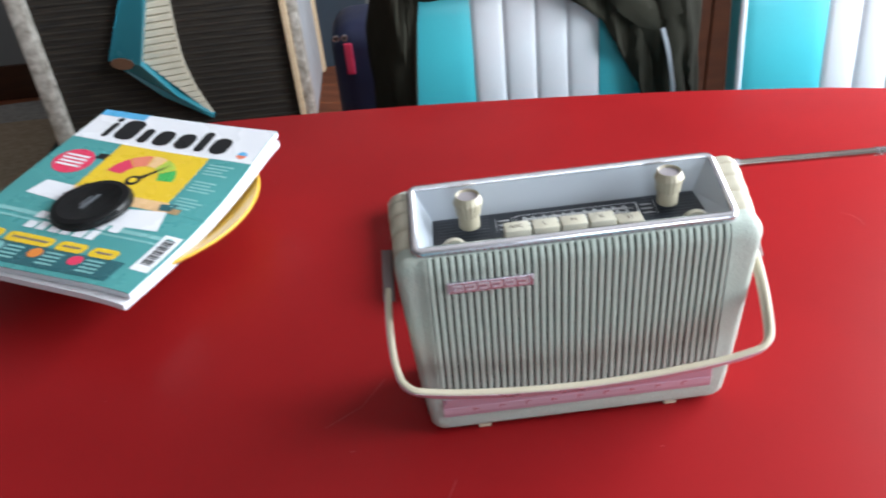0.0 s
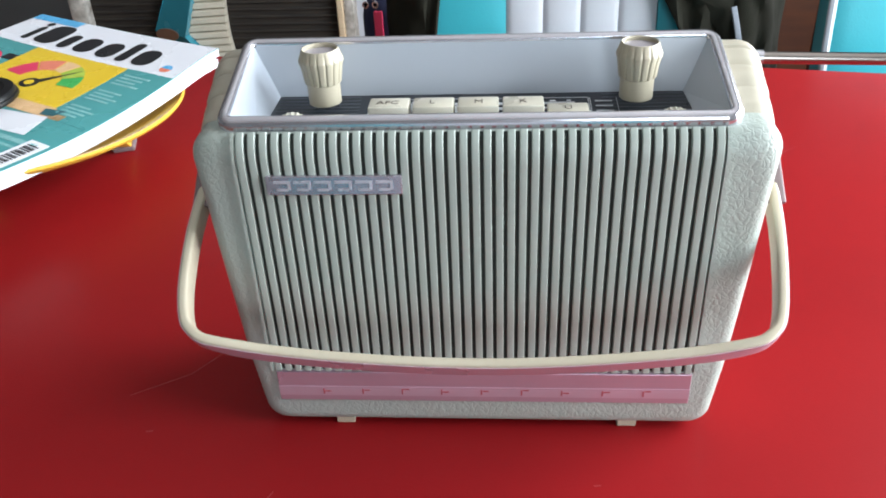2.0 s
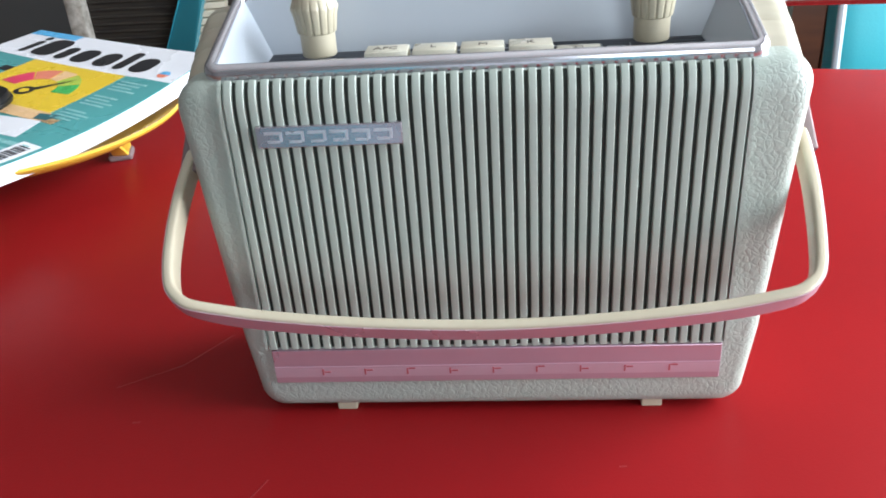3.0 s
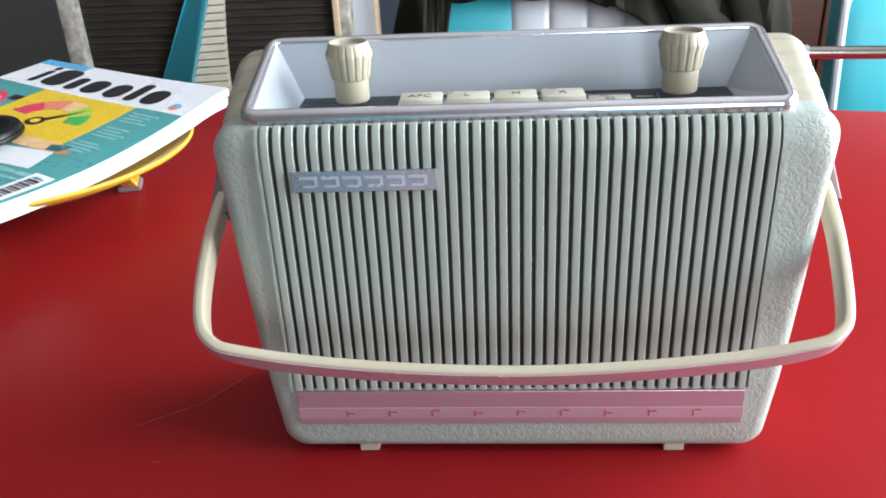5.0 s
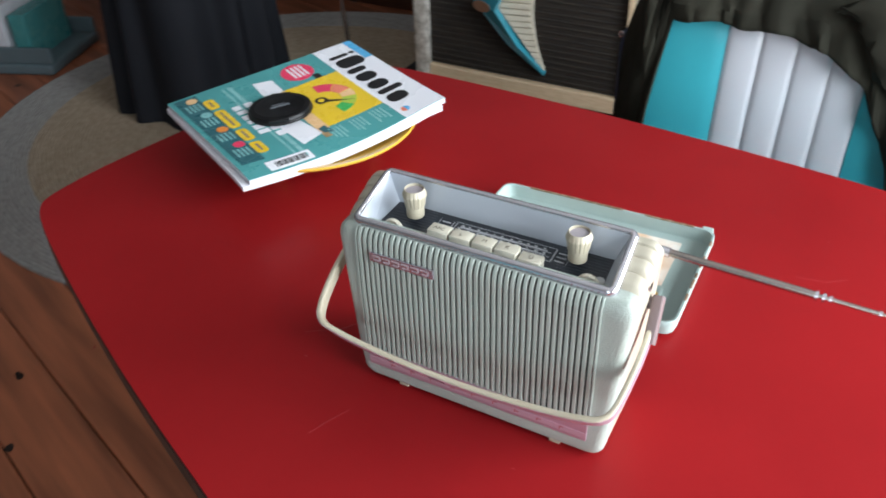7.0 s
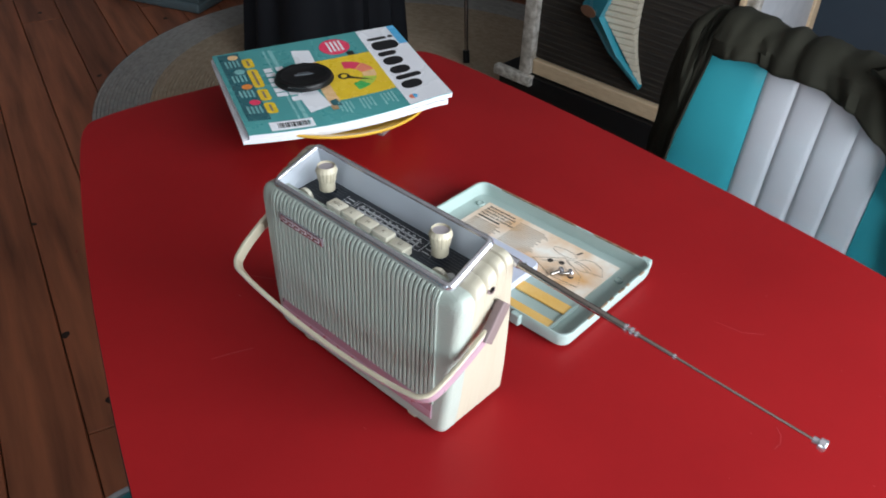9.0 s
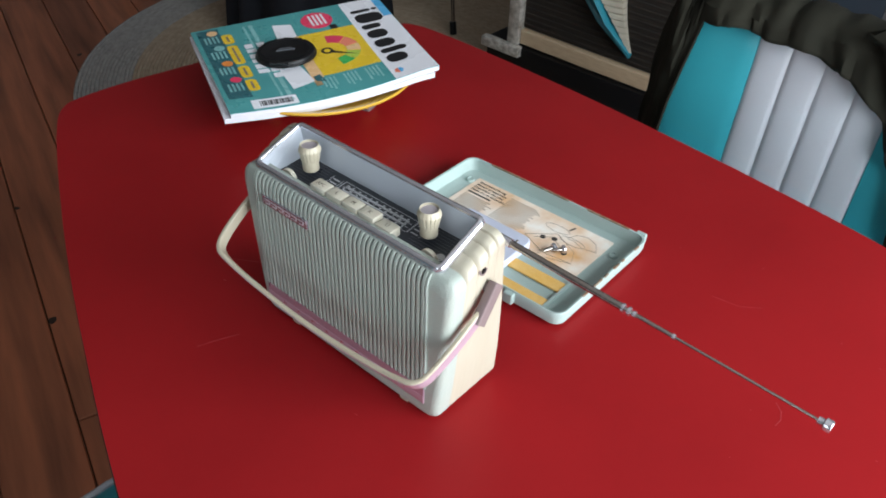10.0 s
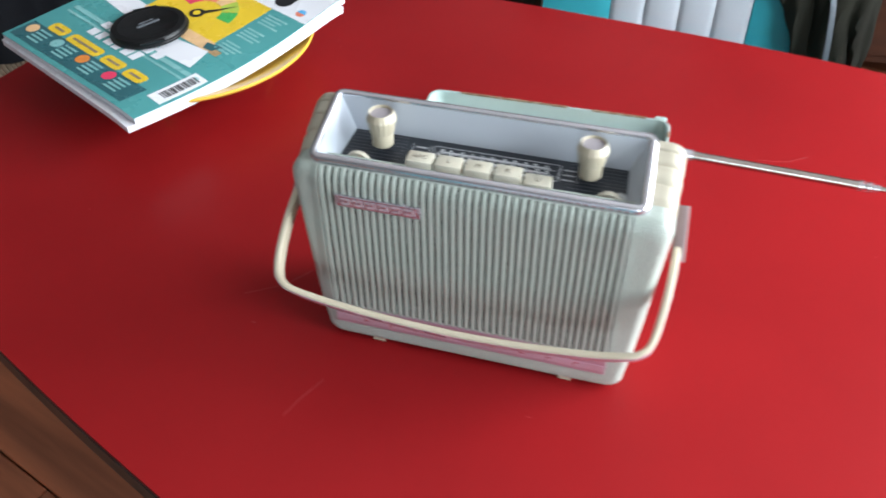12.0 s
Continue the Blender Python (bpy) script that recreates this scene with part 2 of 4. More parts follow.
def loft(rings, cap=True, closed=True):
    """Skin through rings of equally many points."""
    bm = bmesh.new()
    vs = [[bm.verts.new(p) for p in r] for r in rings]
    n = len(rings[0])
    for a, b in zip(vs, vs[1:]):
        for i in range(n if closed else n - 1):
            j = (i + 1) % n
            bm.faces.new((a[i], a[j], b[j], b[i]))
    if cap:
        bm.faces.new(vs[0][::-1])
        bm.faces.new(vs[-1])
    return bm


def lathe(profile, n=32, flute=None):
    """Turn (radius, height) about z. flute(radius, height, angle) may change the radius."""
    rings = []
    for r, z in profile:
        ring = []
        for i in range(n):
            a = 2 * math.pi * i / n
            q = flute(r, z, a) if flute else r
            ring.append((q * math.cos(a), q * math.sin(a), z))
        rings.append(ring)
    return loft(rings)


def sweep(path, section, up=(0, 0, 1), cap=True, closed=True):
    """Carry a flat section (side, up) along a path."""
    path = [Vector(p) for p in path]
    rings = []
    for i, p in enumerate(path):
        d = (path[min(i + 1, len(path) - 1)] - path[max(i - 1, 0)]).normalized()
        side = d.cross(Vector(up)).normalized()
        top = side.cross(d).normalized()
        rings.append([p + side * a + top * b for a, b in section])
    return loft(rings, cap, closed)


def round_section(r, n=12, ry=None):
    return [(r * math.cos(2 * math.pi * i / n), (ry or r) * math.sin(2 * math.pi * i / n)) for i in range(n)]


def round_rect(hw, hh, r, n=4):
    pts = []
    for cx, cy, a0 in ((hw - r, hh - r, 0), (-hw + r, hh - r, 90), (-hw + r, -hh + r, 180), (hw - r, -hh + r, 270)):
        for i in range(n + 1):
            a = radians(a0 + 90 * i / n)
            pts.append((cx + r * math.cos(a), cy + r * math.sin(a)))
    return pts


def slab(outline, z0, z1, edge=0.0):
    """A flat plate of an outline, with eased edges."""
    c = Vector((sum(p[0] for p in outline) / len(outline), sum(p[1] for p in outline) / len(outline)))

    def ring(z, k):
        return [(*(Vector(p) - (Vector(p) - c).normalized() * k), z) for p in outline]
    if not edge:
        return loft([ring(z0, 0), ring(z1, 0)])
    return loft([ring(z0, edge), ring(z0 + edge, 0), ring(z1 - edge, 0), ring(z1, edge)])


def lettering(name, text, size, mat, parent, m, bold=0.0):
    cu = bpy.data.curves.new(name, "FONT")
    cu.body, cu.size, cu.extrude, cu.offset = text, size, 0.00008, bold
    cu.resolution_u = 2
    tmp = new(name, cu)
    bpy.context.view_layer.update()
    me = bpy.data.meshes.new_from_object(tmp.evaluated_get(bpy.context.evaluated_depsgraph_get()))
    bpy.data.objects.remove(tmp)
    me.materials.append(mat)
    ob = new(name, me)
    ob.parent = parent
    ob.matrix_basis = m
    return ob


def catmull(pts, n=8, closed=False):
    out = []
    k = len(pts)
    for i in range(k if closed else k - 1):
        q = [Vector(pts[(i + j) % k] if closed else pts[min(max(i + j, 0), k - 1)]) for j in (-1, 0, 1, 2)]
        for s in range(n):
            t = s / n
            out.append(0.5 * (2 * q[1] + (q[2] - q[0]) * t + (2 * q[0] - 5 * q[1] + 4 * q[2] - q[3]) * t * t + (3 * q[1] - q[0] - 3 * q[2] + q[3]) * t ** 3))
    if not closed:
        out.append(Vector(pts[-1]))
    return out


TOP = 0.75
# ---- the room ----


def setting(name, bm, mat, label):
    return tagged(part(name, bm, mat), label, kind="structure")


XW, XE, YS, YN, ZC = -4.4, 1.45, -3.2, 2.7, 2.7


def wall_with_window(name, axis, at, lo, hi, w0, w1, z0, z1, label):
    """A wall 0.16 thick with one window through it."""
    def b(a0, a1, c0, c1):
        t0, t1 = (at, at + 0.16) if at > 0 else (at - 0.16, at)
        return box(t0, t1, a0, a1, c0, c1) if axis == "x" else box(a0, a1, t0, t1, c0, c1)
    return setting(name, join(b(lo, w0, 0, ZC), b(w1, hi, 0, ZC), b(w0, w1, 0, z0), b(w0, w1, z1, ZC)), WALLP, label)


wall_with_window("wall_east", "x", XE, YS, YN, -0.75, 1.15, 0.70, 2.00, "grey painted wall with a wide window")
setting("wall_west", box(XW - 0.16, XW, YS, YN, 0, ZC), WALLP, "plain grey painted wall")
setting("wall_north", box(XW, XE, YN, YN + 0.16, 0, ZC), WALLP, "grey painted wall behind the chairs")
# unseen wall; its opening is made up for the fill lamp
wall_with_window("wall_south", "y", YS, XW, XE, 0.33, 1.37, 0.85, 2.35, "unseen grey painted wall opened for the fill light")
setting("ceiling", box(XW, XE, YS, YN, ZC, ZC + 0.1), CEIL, "white painted ceiling")
base = setting("baseboard", box(XW + 0.02, -0.95, YN - 0.022, YN - 0.002, 0.0, 0.14, 0.004), MAHOG, "dark reddish-brown wooden baseboard")
setting("trim", box(-0.62, -0.24, YN - 0.03, YN - 0.004, 0, 0.95, 0.004), SLATE, "slate-blue painted wall panel")

setting("door_1", box(-0.20, 0.45, YN - 0.034, YN - 0.006, 0, 2.02, 0.004), CEIL, "pale painted door in the far wall")


def window_frame(name, axis, at, a0, a1, z0, z1):
    w = tagged(new(name), "white framed window out of view", kind="structure")

    def b(p0, p1, q0, q1):
        return box(at - 0.03, at + 0.03, p0, p1, q0, q1, 0.004) if axis == "x" else box(p0, p1, at - 0.03, at + 0.03, q0, q1, 0.004)
    mid = (a0 + a1) / 2
    part("window_frame", join(b(a0, a1, z0, z0 + 0.06), b(a0, a1, z1 - 0.06, z1), b(a0, a0 + 0.06, z0 + 0.06, z1 - 0.06), b(a1 - 0.06, a1, z0 + 0.06, z1 - 0.06), b(mid - 0.03, mid + 0.03, z0 + 0.06, z1 - 0.06)), CEIL, w)
    return w


window_frame("window_1", "x", XE + 0.09, -0.75, 1.15, 0.70, 2.00)
# frame of the made-up south opening, never in view
window_frame("window_2", "y", YS - 0.09, 0.33, 1.37, 0.85, 2.35)

# ---- table ----
AX = -14.0
table = thing("dining_table", "boat-shaped dining table with a matt red linoleum top", "table", pose(-0.566, 0.3015, 0, 0, 0, AX))
HALF = ((0.0, 0.308), (0.05, 0.321), (0.15, 0.344), (0.20, 0.354), (0.30, 0.373), (0.43, 0.394), (0.60, 0.416), (0.75, 0.431), (0.95, 0.441))


def half_width(s):
    s = min(s, 1.9 - s)
    for (a, wa), (b, wb) in zip(HALF, HALF[1:]):
        if s <= b:
            return wa + (wb - wa) * (s - a) / (b - a)
    return HALF[-1][1]


def table_outline(inset=0.0):
    side = [(s, half_width(s)) for s in [0.045 + 0.0905 * i for i in range(21)]]
    pts = [(s, -w) for s, w in side]
    start = [(-0.012, 0.300), (-0.036, 0.268), (-0.054, 0.17), (-0.064, 0), (-0.054, -0.17), (-0.036, -0.268), (-0.012, -0.300)]
    end = [(1.9 - a, b) for a, b in start[::-1]]
    pts += end + [(s, w) for s, w in side[::-1]] + start
    out = catmull([(x, y, 0) for x, y in pts], 4, True)
    c = Vector((0.95, 0, 0))
    return [((p - (p - c).normalized() * inset).x, (p - (p - c).normalized() * inset).y) for p in out]


part("tabletop", slab(table_outline(0.0015), TOP - 0.004, TOP), RED, table, "matt red linoleum surface")
part("edge_strip", slab(table_outline(0.0), TOP - 0.028, TOP - 0.004, 0.001), EDGE, table, "thin dark metal edge strip")
for s, w in ((0.3, -0.22), (0.3, 0.22), (1.6, -0.25), (1.6, 0.25)):
    part("leg", sweep([(s, w, 0.0), (s, w * 0.9, TOP - 0.028)], round_section(0.02)), DARKWOOD, table)

# a few pale scuffs and specks on the top, in the room's own axes
under_turn = table.matrix_basis.inverted()


def scuff(pts, r):
    part("scuff", sweep([under_turn @ Vector((x, y, TOP + 0.0001)) for x, y in pts], [(-r, 0), (0, 0.00015), (r, 0)]), SCUFF, table)


scuff([(-0.114, -0.128), (-0.108, -0.110), (-0.098, -0.088)], 0.0004)
scuff([(0.338, 0.203), (0.346, 0.196), (0.350, 0.186), (0.349, 0.176)], 0.0005)
scuff([(0.22, 0.30), (0.25, 0.305), (0.27, 0.32)], 0.0004)
scuff([(-0.20, -0.02), (-0.17, 0.0), (-0.15, 0.03)], 0.0004)
random.seed(21)
for _ in range(26):
    x, y = random.uniform(-0.4, 0.55), random.uniform(-0.2, 0.45)
    a = random.uniform(0, 3.14)
    q = random.uniform(0.001, 0.004)
    scuff([(x, y), (x + q * math.cos(a), y + q * math.sin(a))], random.uniform(0.0003, 0.0008))

# ---- radio ----
radio = thing("portable_radio", "sage-green vintage portable radio with ribbed front and cream handle", "radio", pose(0.005, 0, TOP, 0, 0, 0.8))
WB, WT, ZT, SLOPE = 0.1183, 0.1305, 0.1750, 0.0150 / 0.048


def radio_ring(y, inset, top_inset, r=0.011, rise=0.0):
    """One cross ring of the tapered case at depth y."""
    zb, zt = 0.0028 + inset, ZT + rise - top_inset

    def w(z):
        k = (z - 0.0028) / (ZT - 0.0028)
        return WB + (WT - WB) * (1.35 * k - 0.35 * k * k) - inset
    pts = []
    for sx, z, a0 in ((1, zt, 0), (-1, zt, 90), (-1, zb, 180), (1, zb, 270)):
        up = 1 if z == zt else -1
        cx, cz = sx * (w(z) - r), z - up * r
        arc = [(cx + r * math.cos(radians(a0 + 15 * i)), y, cz + r * math.sin(radians(a0 + 15 * i))) for i in range(7)]
        pts += arc
        if (sx, up) == (1, 1):
            pts += [(0.1078, y, zt), (-0.1125, y, zt)]
    for k in range(1, 5):
        z = zb + r + (zt - zb - 2 * r) * k / 5
        pts.append((w(z), y, z))
    left = [(-p[0], y, p[2]) for p in pts[-4:]]
    i = 7 + 2 + 7
    return pts[:i] + left[::-1] + pts[i:]


steps = []
for i in range(8):
    t = radians(90 * i / 7)
    steps.append(radio_ring(-0.0405 + 0.0085 * (1 - math.cos(t)), 0.0078 * (1 - math.sin(t)), 0.0040 + 0.0140 * (1 - math.sin(t))))
shell = loft(steps + [radio_ring(-0.0225, 0, 0.0034)], cap=True)
part("front_shell", shell, SAGE, radio, "sage-green grained vinyl shell", smooth=True)

rings = []
for i in range(37):
    y = -0.0222 + 0.0575 * i / 36
    groove = 0.0013 * max(0.0, math.cos(2 * math.pi * (y + 0.0222) / 0.0144)) ** 8 if i > 1 else 0.0012
    rise = SLOPE * (min(y, 0.022) + 0.026) - 0.0036 * max(0.0, 1 - (y + 0.0222) / 0.018)
    rings.append(radio_ring(y, 0.0002, groove * 1.4, rise=rise))
mid = loft(rings, cap=False)
bmesh.ops.delete(mid, geom=[f for f in mid.faces if abs(f.calc_center_median().x) < 0.1 and f.calc_center_median().z > 0.15], context="FACES")
for v in mid.verts:
    # grooves that run over the shoulder and fade out down the side
    fade = min(max((v.co.z - 0.135) / 0.025, 0.14), 1)
    v.co.x -= math.copysign(0.0022 * fade * max(0.0, math.cos(2 * math.pi * (v.co.y + 0.0222) / 0.0144)) ** 6, v.co.x)
    if v.co.y > 0:
        v.co.y *= 1.28 - 0.54 * v.co.z / 0.175
part("case_band", mid, BANDC, radio, "cream moulded plastic side band", smooth=True)
part("inner_chassis", box(-0.108, 0.108, 0.0, 0.026, 0.010, 0.15, 0.002), BLACK, radio)

# grille
RIB_PATH = [(0, -0.0405, 0.0412), (0, -0.0405, 0.10)]
for i in range(7):
    t = radians(11 * i)
    RIB_PATH.append((0, -0.0405 + 0.0085 * (1 - math.cos(t)), 0.171 - 0.014 * (1 - math.sin(t))))
# near-black sheet added behind the ribs to make the gaps dark
part("grille_backing", sweep([(-0.0017, y, z) for _, y, z in RIB_PATH], [(-0.1060, 0.0004), (-0.1060, -0.0008), (0.1060, -0.0008), (0.1060, 0.0004)], up=(0, -1, 0.001)), GAP, radio, "dark backing behind the ribs")
RIB_SEC = [(0.0017, 0), (0.0017, 0.00195), (0.00135, 0.0023), (0, 0.0024), (-0.00135, 0.0023), (-0.0017, 0.00195), (-0.0017, 0)]
rib = part("rib", sweep(RIB_PATH, RIB_SEC, up=(0, -1, 0.001)), RIB, radio, smooth=True)


for i in range(41):
    again(rib, pose(-0.1058 + 0.2078 * i / 40, 0, 0))
bpy.data.objects.remove(rib)
for gx in (-0.1092, 0.1054):
    part("grille_border", sweep([(gx, y, z) for _, y, z in RIB_PATH], [(-0.0007, 0), (-0.0007, 0.0022), (0.0007, 0.0022), (0.0007, 0)], up=(0, -1, 0.001)), SAGE, radio)

# pink plate along the foot of the grille, with raised plain bars for its lettering
plate = part("lower_plate", box(-0.1075, 0.1045, -0.0422, -0.0400, 0.0210, 0.0400, 0.0004), MAUVE, radio, "pink anodised metal plate")
part("plate_stripe", box(-0.1073, 0.1043, -0.0425, -0.0422, 0.0245, 0.0305), MAUVELIGHT, plate, "paler pink stripe")
for i in range(9):
    x = -0.084 + 0.0206 * i
    part("lettering_bar", join(box(x, x + 0.0008, -0.0428, -0.0425, 0.0258, 0.0292), box(x + 0.0010, x + 0.0042, -0.0428, -0.0425, 0.0272 + 0.0008 * (i % 3), 0.0279 + 0.0008 * (i % 3))), REDMARK, plate)
name = part("name_plate", box(-0.0955, -0.0345, -0.0445, -0.0415, 0.1440, 0.1532, 0.0004), SILVERPLATE, radio, "small silver lilac plate")
for i in range(6):
    x = -0.092 + 0.0092 * i
    part("emblem_bar", join(box(x, x + 0.0075, -0.0448, -0.0445, 0.1499, 0.1511), box(x + 0.0063, x + 0.0075, -0.0448, -0.0445, 0.1468, 0.1499), box(x + 0.0012, x + 0.0063, -0.0448, -0.0445, 0.1462, 0.1473)), PALEBAR, name)

# top: bright bezel, sloping recess, dial
BF, BB, ZF, ZB = -0.0350, 0.0235, 0.1735, 0.1945


sec = [(-0.0004, -0.0036), (-0.0004, -0.0014), (0.0004, 0.0006), (0.0016, 0.0017), (0.0032, 0.0022), (0.0044, 0.0021), (0.0053, 0.0013), (0.0056, 0.0000), (0.0058, -0.0035)]
nrm = Vector((0, -(ZB - ZF), BB - BF)).normalized()
back_way = Vector((0, BB - BF, ZB - ZF))
rngs = []
deep = back_way.length
for cx, cy, a0 in ((0.1130, 0, 270), (0.1115, deep, 0), (-0.1160, deep, 90), (-0.1175, 0, 180)):
    for k in range(7):
        a = radians(a0 + 15 * k)
        out_way = Vector((math.cos(a), 0, 0)) + back_way.normalized() * math.sin(a)
        mid_way = Vector((cx - math.copysign(0.0075, cx), BF, ZF)) + back_way.normalized() * (0.0075 if cy == 0 else deep - 0.0075)
        rngs.append([mid_way + out_way * (0.0075 - u) + nrm * v for u, v in sec])
part("bezel", loft(rngs + [rngs[0]], cap=False), CHROME, radio, "bright polished metal bezel", smooth=True)
inner = [Vector((-0.1121, BF + 0.0054, ZF + 0.002)), Vector((0.1076, BF + 0.0054, ZF + 0.002)), Vector((0.106, BB - 0.0052, ZB - 0.001)), Vector((-0.1105, BB - 0.0052, ZB - 0.001))]
floorq = [Vector((-0.102, -0.0250, 0.1635)), Vector((0.0985, -0.0250, 0.1635)), Vector((0.096, 0.0145, 0.1680)), Vector((-0.0995, 0.0145, 0.1680))]
part("dial_recess", loft([inner, floorq], cap=False), RECESS, radio, "pale blue sloping plastic surround")
dq = [v + Vector((0, 0, 0.0002)) for v in floorq]
dial = part("dial", loft([[v - Vector((0, 0, 0.003)) for v in dq], dq]), DIAL, radio, "blue-black tuning dial with white scales")
DT = math.degrees(math.atan2(0.0045, 0.0395))


def on_dial(x, k, lift=0.0003):
    """Pose on the dial: x across, k metres behind its front edge."""
    return pose(0, 0, 0) @ Matrix.Translation((x, -0.0250 + k * math.cos(radians(DT)), 0.1637 + k * math.sin(radians(DT)) + lift)) @ pose(0, 0, 0, DT, 0, 0)


def flat(w, h, t=0.0002):
    return box(-w / 2, w / 2, -h / 2, h / 2, 0, t)


line = part("dial_line", flat(0.040, 0.0002), FINELINE, dial, m=on_dial(-0.0785, 0.004))
for i in range(1, 11):
    again(line, on_dial(-0.0785, 0.004 + 0.0033 * i))
for i in range(11):
    again(line, on_dial(0.0770, 0.004 + 0.0033 * i))
for k, w in ((0.0180, 0.088), (0.0226, 0.084), (0.0276, 0.084), (0.0338, 0.088)):
    part("scale_bar", flat(w, 0.00035), MARK, dial, m=on_dial(0.006, k))
for x in (-0.0385, 0.0505):
    part("scale_bar", flat(0.0004, 0.0158), MARK, dial, m=on_dial(x, 0.0259))
random.seed(4)
for row, k in enumerate((0.0203, 0.0251, 0.0300)):
    part("scale_band", flat(0.078, 0.0011), MARK, dial, m=on_dial(0.005, k - 0.0010))
    for i in range(11):
        x = -0.033 + 0.0075 * i + random.uniform(-0.0012, 0.0012)
        part("scale_mark", flat(random.choice((0.0012, 0.0020, 0.0028)), 0.0013), MARK, dial, m=on_dial(x, k + 0.0009))
for x in (-0.0475, 0.0575):
    for dx in (-0.0062, 0.0062):
        part("scale_bar", flat(0.0003, 0.0150), MARK, dial, m=on_dial(x + dx, 0.0259))
    for i in range(3):
        part("scale_mark", flat(0.0080, 0.0010), MARK, dial, m=on_dial(x, 0.0205 + 0.0048 * i))
ring = lathe([(0.0042, 0), (0.0042, 0.0003), (0.0036, 0.0003), (0.0036, 0)], 24)
part("emblem", join(ring, box(-0.0016, 0.0016, -0.0016, 0.0016, 0, 0.0003), box(-0.003, 0.003, 0.0006, 0.0014, 0, 0.0003)), MARK, dial, m=on_dial(0.0935, 0.0125))

# keys
KW = 0.0183
for i, cap_text in enumerate(("AFC", "L", "M", "K", "U")):
    x = -0.0412 + 0.0201 * i
    zt = 0.1770 if i < 4 else 0.1735
    key = part("key", box(x - KW / 2, x + KW / 2, -0.0240, -0.0118, 0.164, zt, 0.0008), KEYC, radio, smooth=True)
    lettering("key_letter", cap_text, 0.0056, KEYINK, key, pose(x - (0.0058 if i == 0 else 0.002), -0.0200, zt + 0.0001))

# tuning and volume knobs


def knob(x, y):
    def flute(r, z, a):
        return r - 0.00055 * (0.5 + 0.5 * math.cos(a * 16)) ** 9 if 0.0105 < z < 0.0225 else r
    k = part("knob", lathe([(0.0070, 0), (0.0076, 0.0006), (0.0077, 0.008), (0.0077, 0.0100), (0.0086, 0.0106), (0.0096, 0.0180), (0.0104, 0.0205), (0.0103, 0.0216), (0.0099, 0.0222), (0.0086, 0.0258), (0.0082, 0.0263), (0.0077, 0.0258), (0.0076, 0.0238), (0.0001, 0.0238)], 128, flute), KNOBC, radio, "fluted cream knob", m=pose(x, y, 0.1715), smooth=True)
    part("knob_cap", lathe([(0.0075, 0.0238), (0.0075, 0.0244), (0.0001, 0.0246)], 24), KNOBCAP, k, "silvery inset disc")


knob(-0.0735, -0.0025)
knob(0.0712, -0.0015)
for x in (-0.0865, 0.0865):
    part("wheel_slot", flat(0.021, 0.0056), BLACKGLOSS, dial, m=on_dial(x, 0.0055))
    wheel = lathe([(0.0086, -0.002), (0.0092, -0.0015), (0.0092, 0.0015), (0.0086, 0.002)], 48, lambda r, z, a: r - (0.0005 if abs(z) < 0.0017 and int(a * 48 / 6.2832 + 0.5) % 2 else 0))
    part("thumb_wheel", wheel, KEYC, radio, "serrated cream thumb wheel", m=pose(x, -0.0180, 0.1635, 90, 0, 0), smooth=False)

# feet, jack and antenna
for x in (-0.0755, 0.0755):
    for y in (-0.033, 0.026):
        part("foot", box(x - 0.005, x + 0.005, y - 0.004, y + 0.004, 0, 0.0055, 0.0006), CREAM, radio)
part("jack_socket", lathe([(0.0048, 0), (0.0048, 0.0014), (0.0032, 0.0014), (0.0030, -0.004), (0.0001, -0.004)], 24), CLIP, radio, "dark earphone socket", m=pose(0.1290, -0.002, 0.1665, 0, 82, 0), smooth=True)
part("jack_hole", lathe([(0.0030, -0.003), (0.0001, -0.003), (0.0001, 0.0016), (0.0030, 0.0016)], 20), BLACK, radio, m=pose(0.1292, -0.002, 0.1665, 0, 82, 0))
ARM = [Vector(p) for p in ((0.122, 0.027, 0.1800), (0.126, 0.027, 0.1798), (0.1345, 0.0269, 0.1796), (0.2405, 0.0255, 0.1768), (0.281, 0.0252, 0.1757), (0.390, 0.0245, 0.1722))]


def rod(a, b, r):
    return sweep([a, b], round_section(r, 14))


ant = part("antenna", rod(ARM[1], ARM[3], 0.0030), STEEL, radio, "telescopic steel antenna pulled out", smooth=True)
part("antenna_socket", rod(ARM[0], ARM[2], 0.0038), CHROME, ant, smooth=True)
part("antenna_section", rod(ARM[3], ARM[4], 0.0017), STEEL, ant, smooth=True)
part("antenna_section", rod(ARM[4], ARM[5], 0.0011), STEEL, ant, smooth=True)
reach = (ARM[4] - ARM[3]).normalized()
for d, r in ((-0.001, 0.0036), (0.0040, 0.0034), (0.0085, 0.0026), (0.0410, 0.0022)):
    part("collar", rod(ARM[3] + reach * d, ARM[3] + reach * (d + 0.0022), r), CHROME, ant, smooth=True)
tip = lathe([(0.0001, 0), (0.0028, 0.0003), (0.0030, 0.0040), (0.0044, 0.0048), (0.0046, 0.0088), (0.0040, 0.0098), (0.0001, 0.0100)], 20)
part("antenna_tip", tip, CHROME, ant, m=pose(0.3885, 0.0245, 0.1723, 0, 92, 0), smooth=True)

# carrying handle, folded down in front
RC = [(0.1350, -0.002, 0.134), (0.1364, -0.012, 0.1270), (0.1360, -0.032, 0.1150), (0.1335, -0.054, 0.1010), (0.1302, -0.0685, 0.0920), (0.1250, -0.0745, 0.0885), (0.1160, -0.0772, 0.0858), (0.09, -0.0784, 0.0812), (0.045, -0.0790, 0.0768), (0.0, -0.0792, 0.0750)]
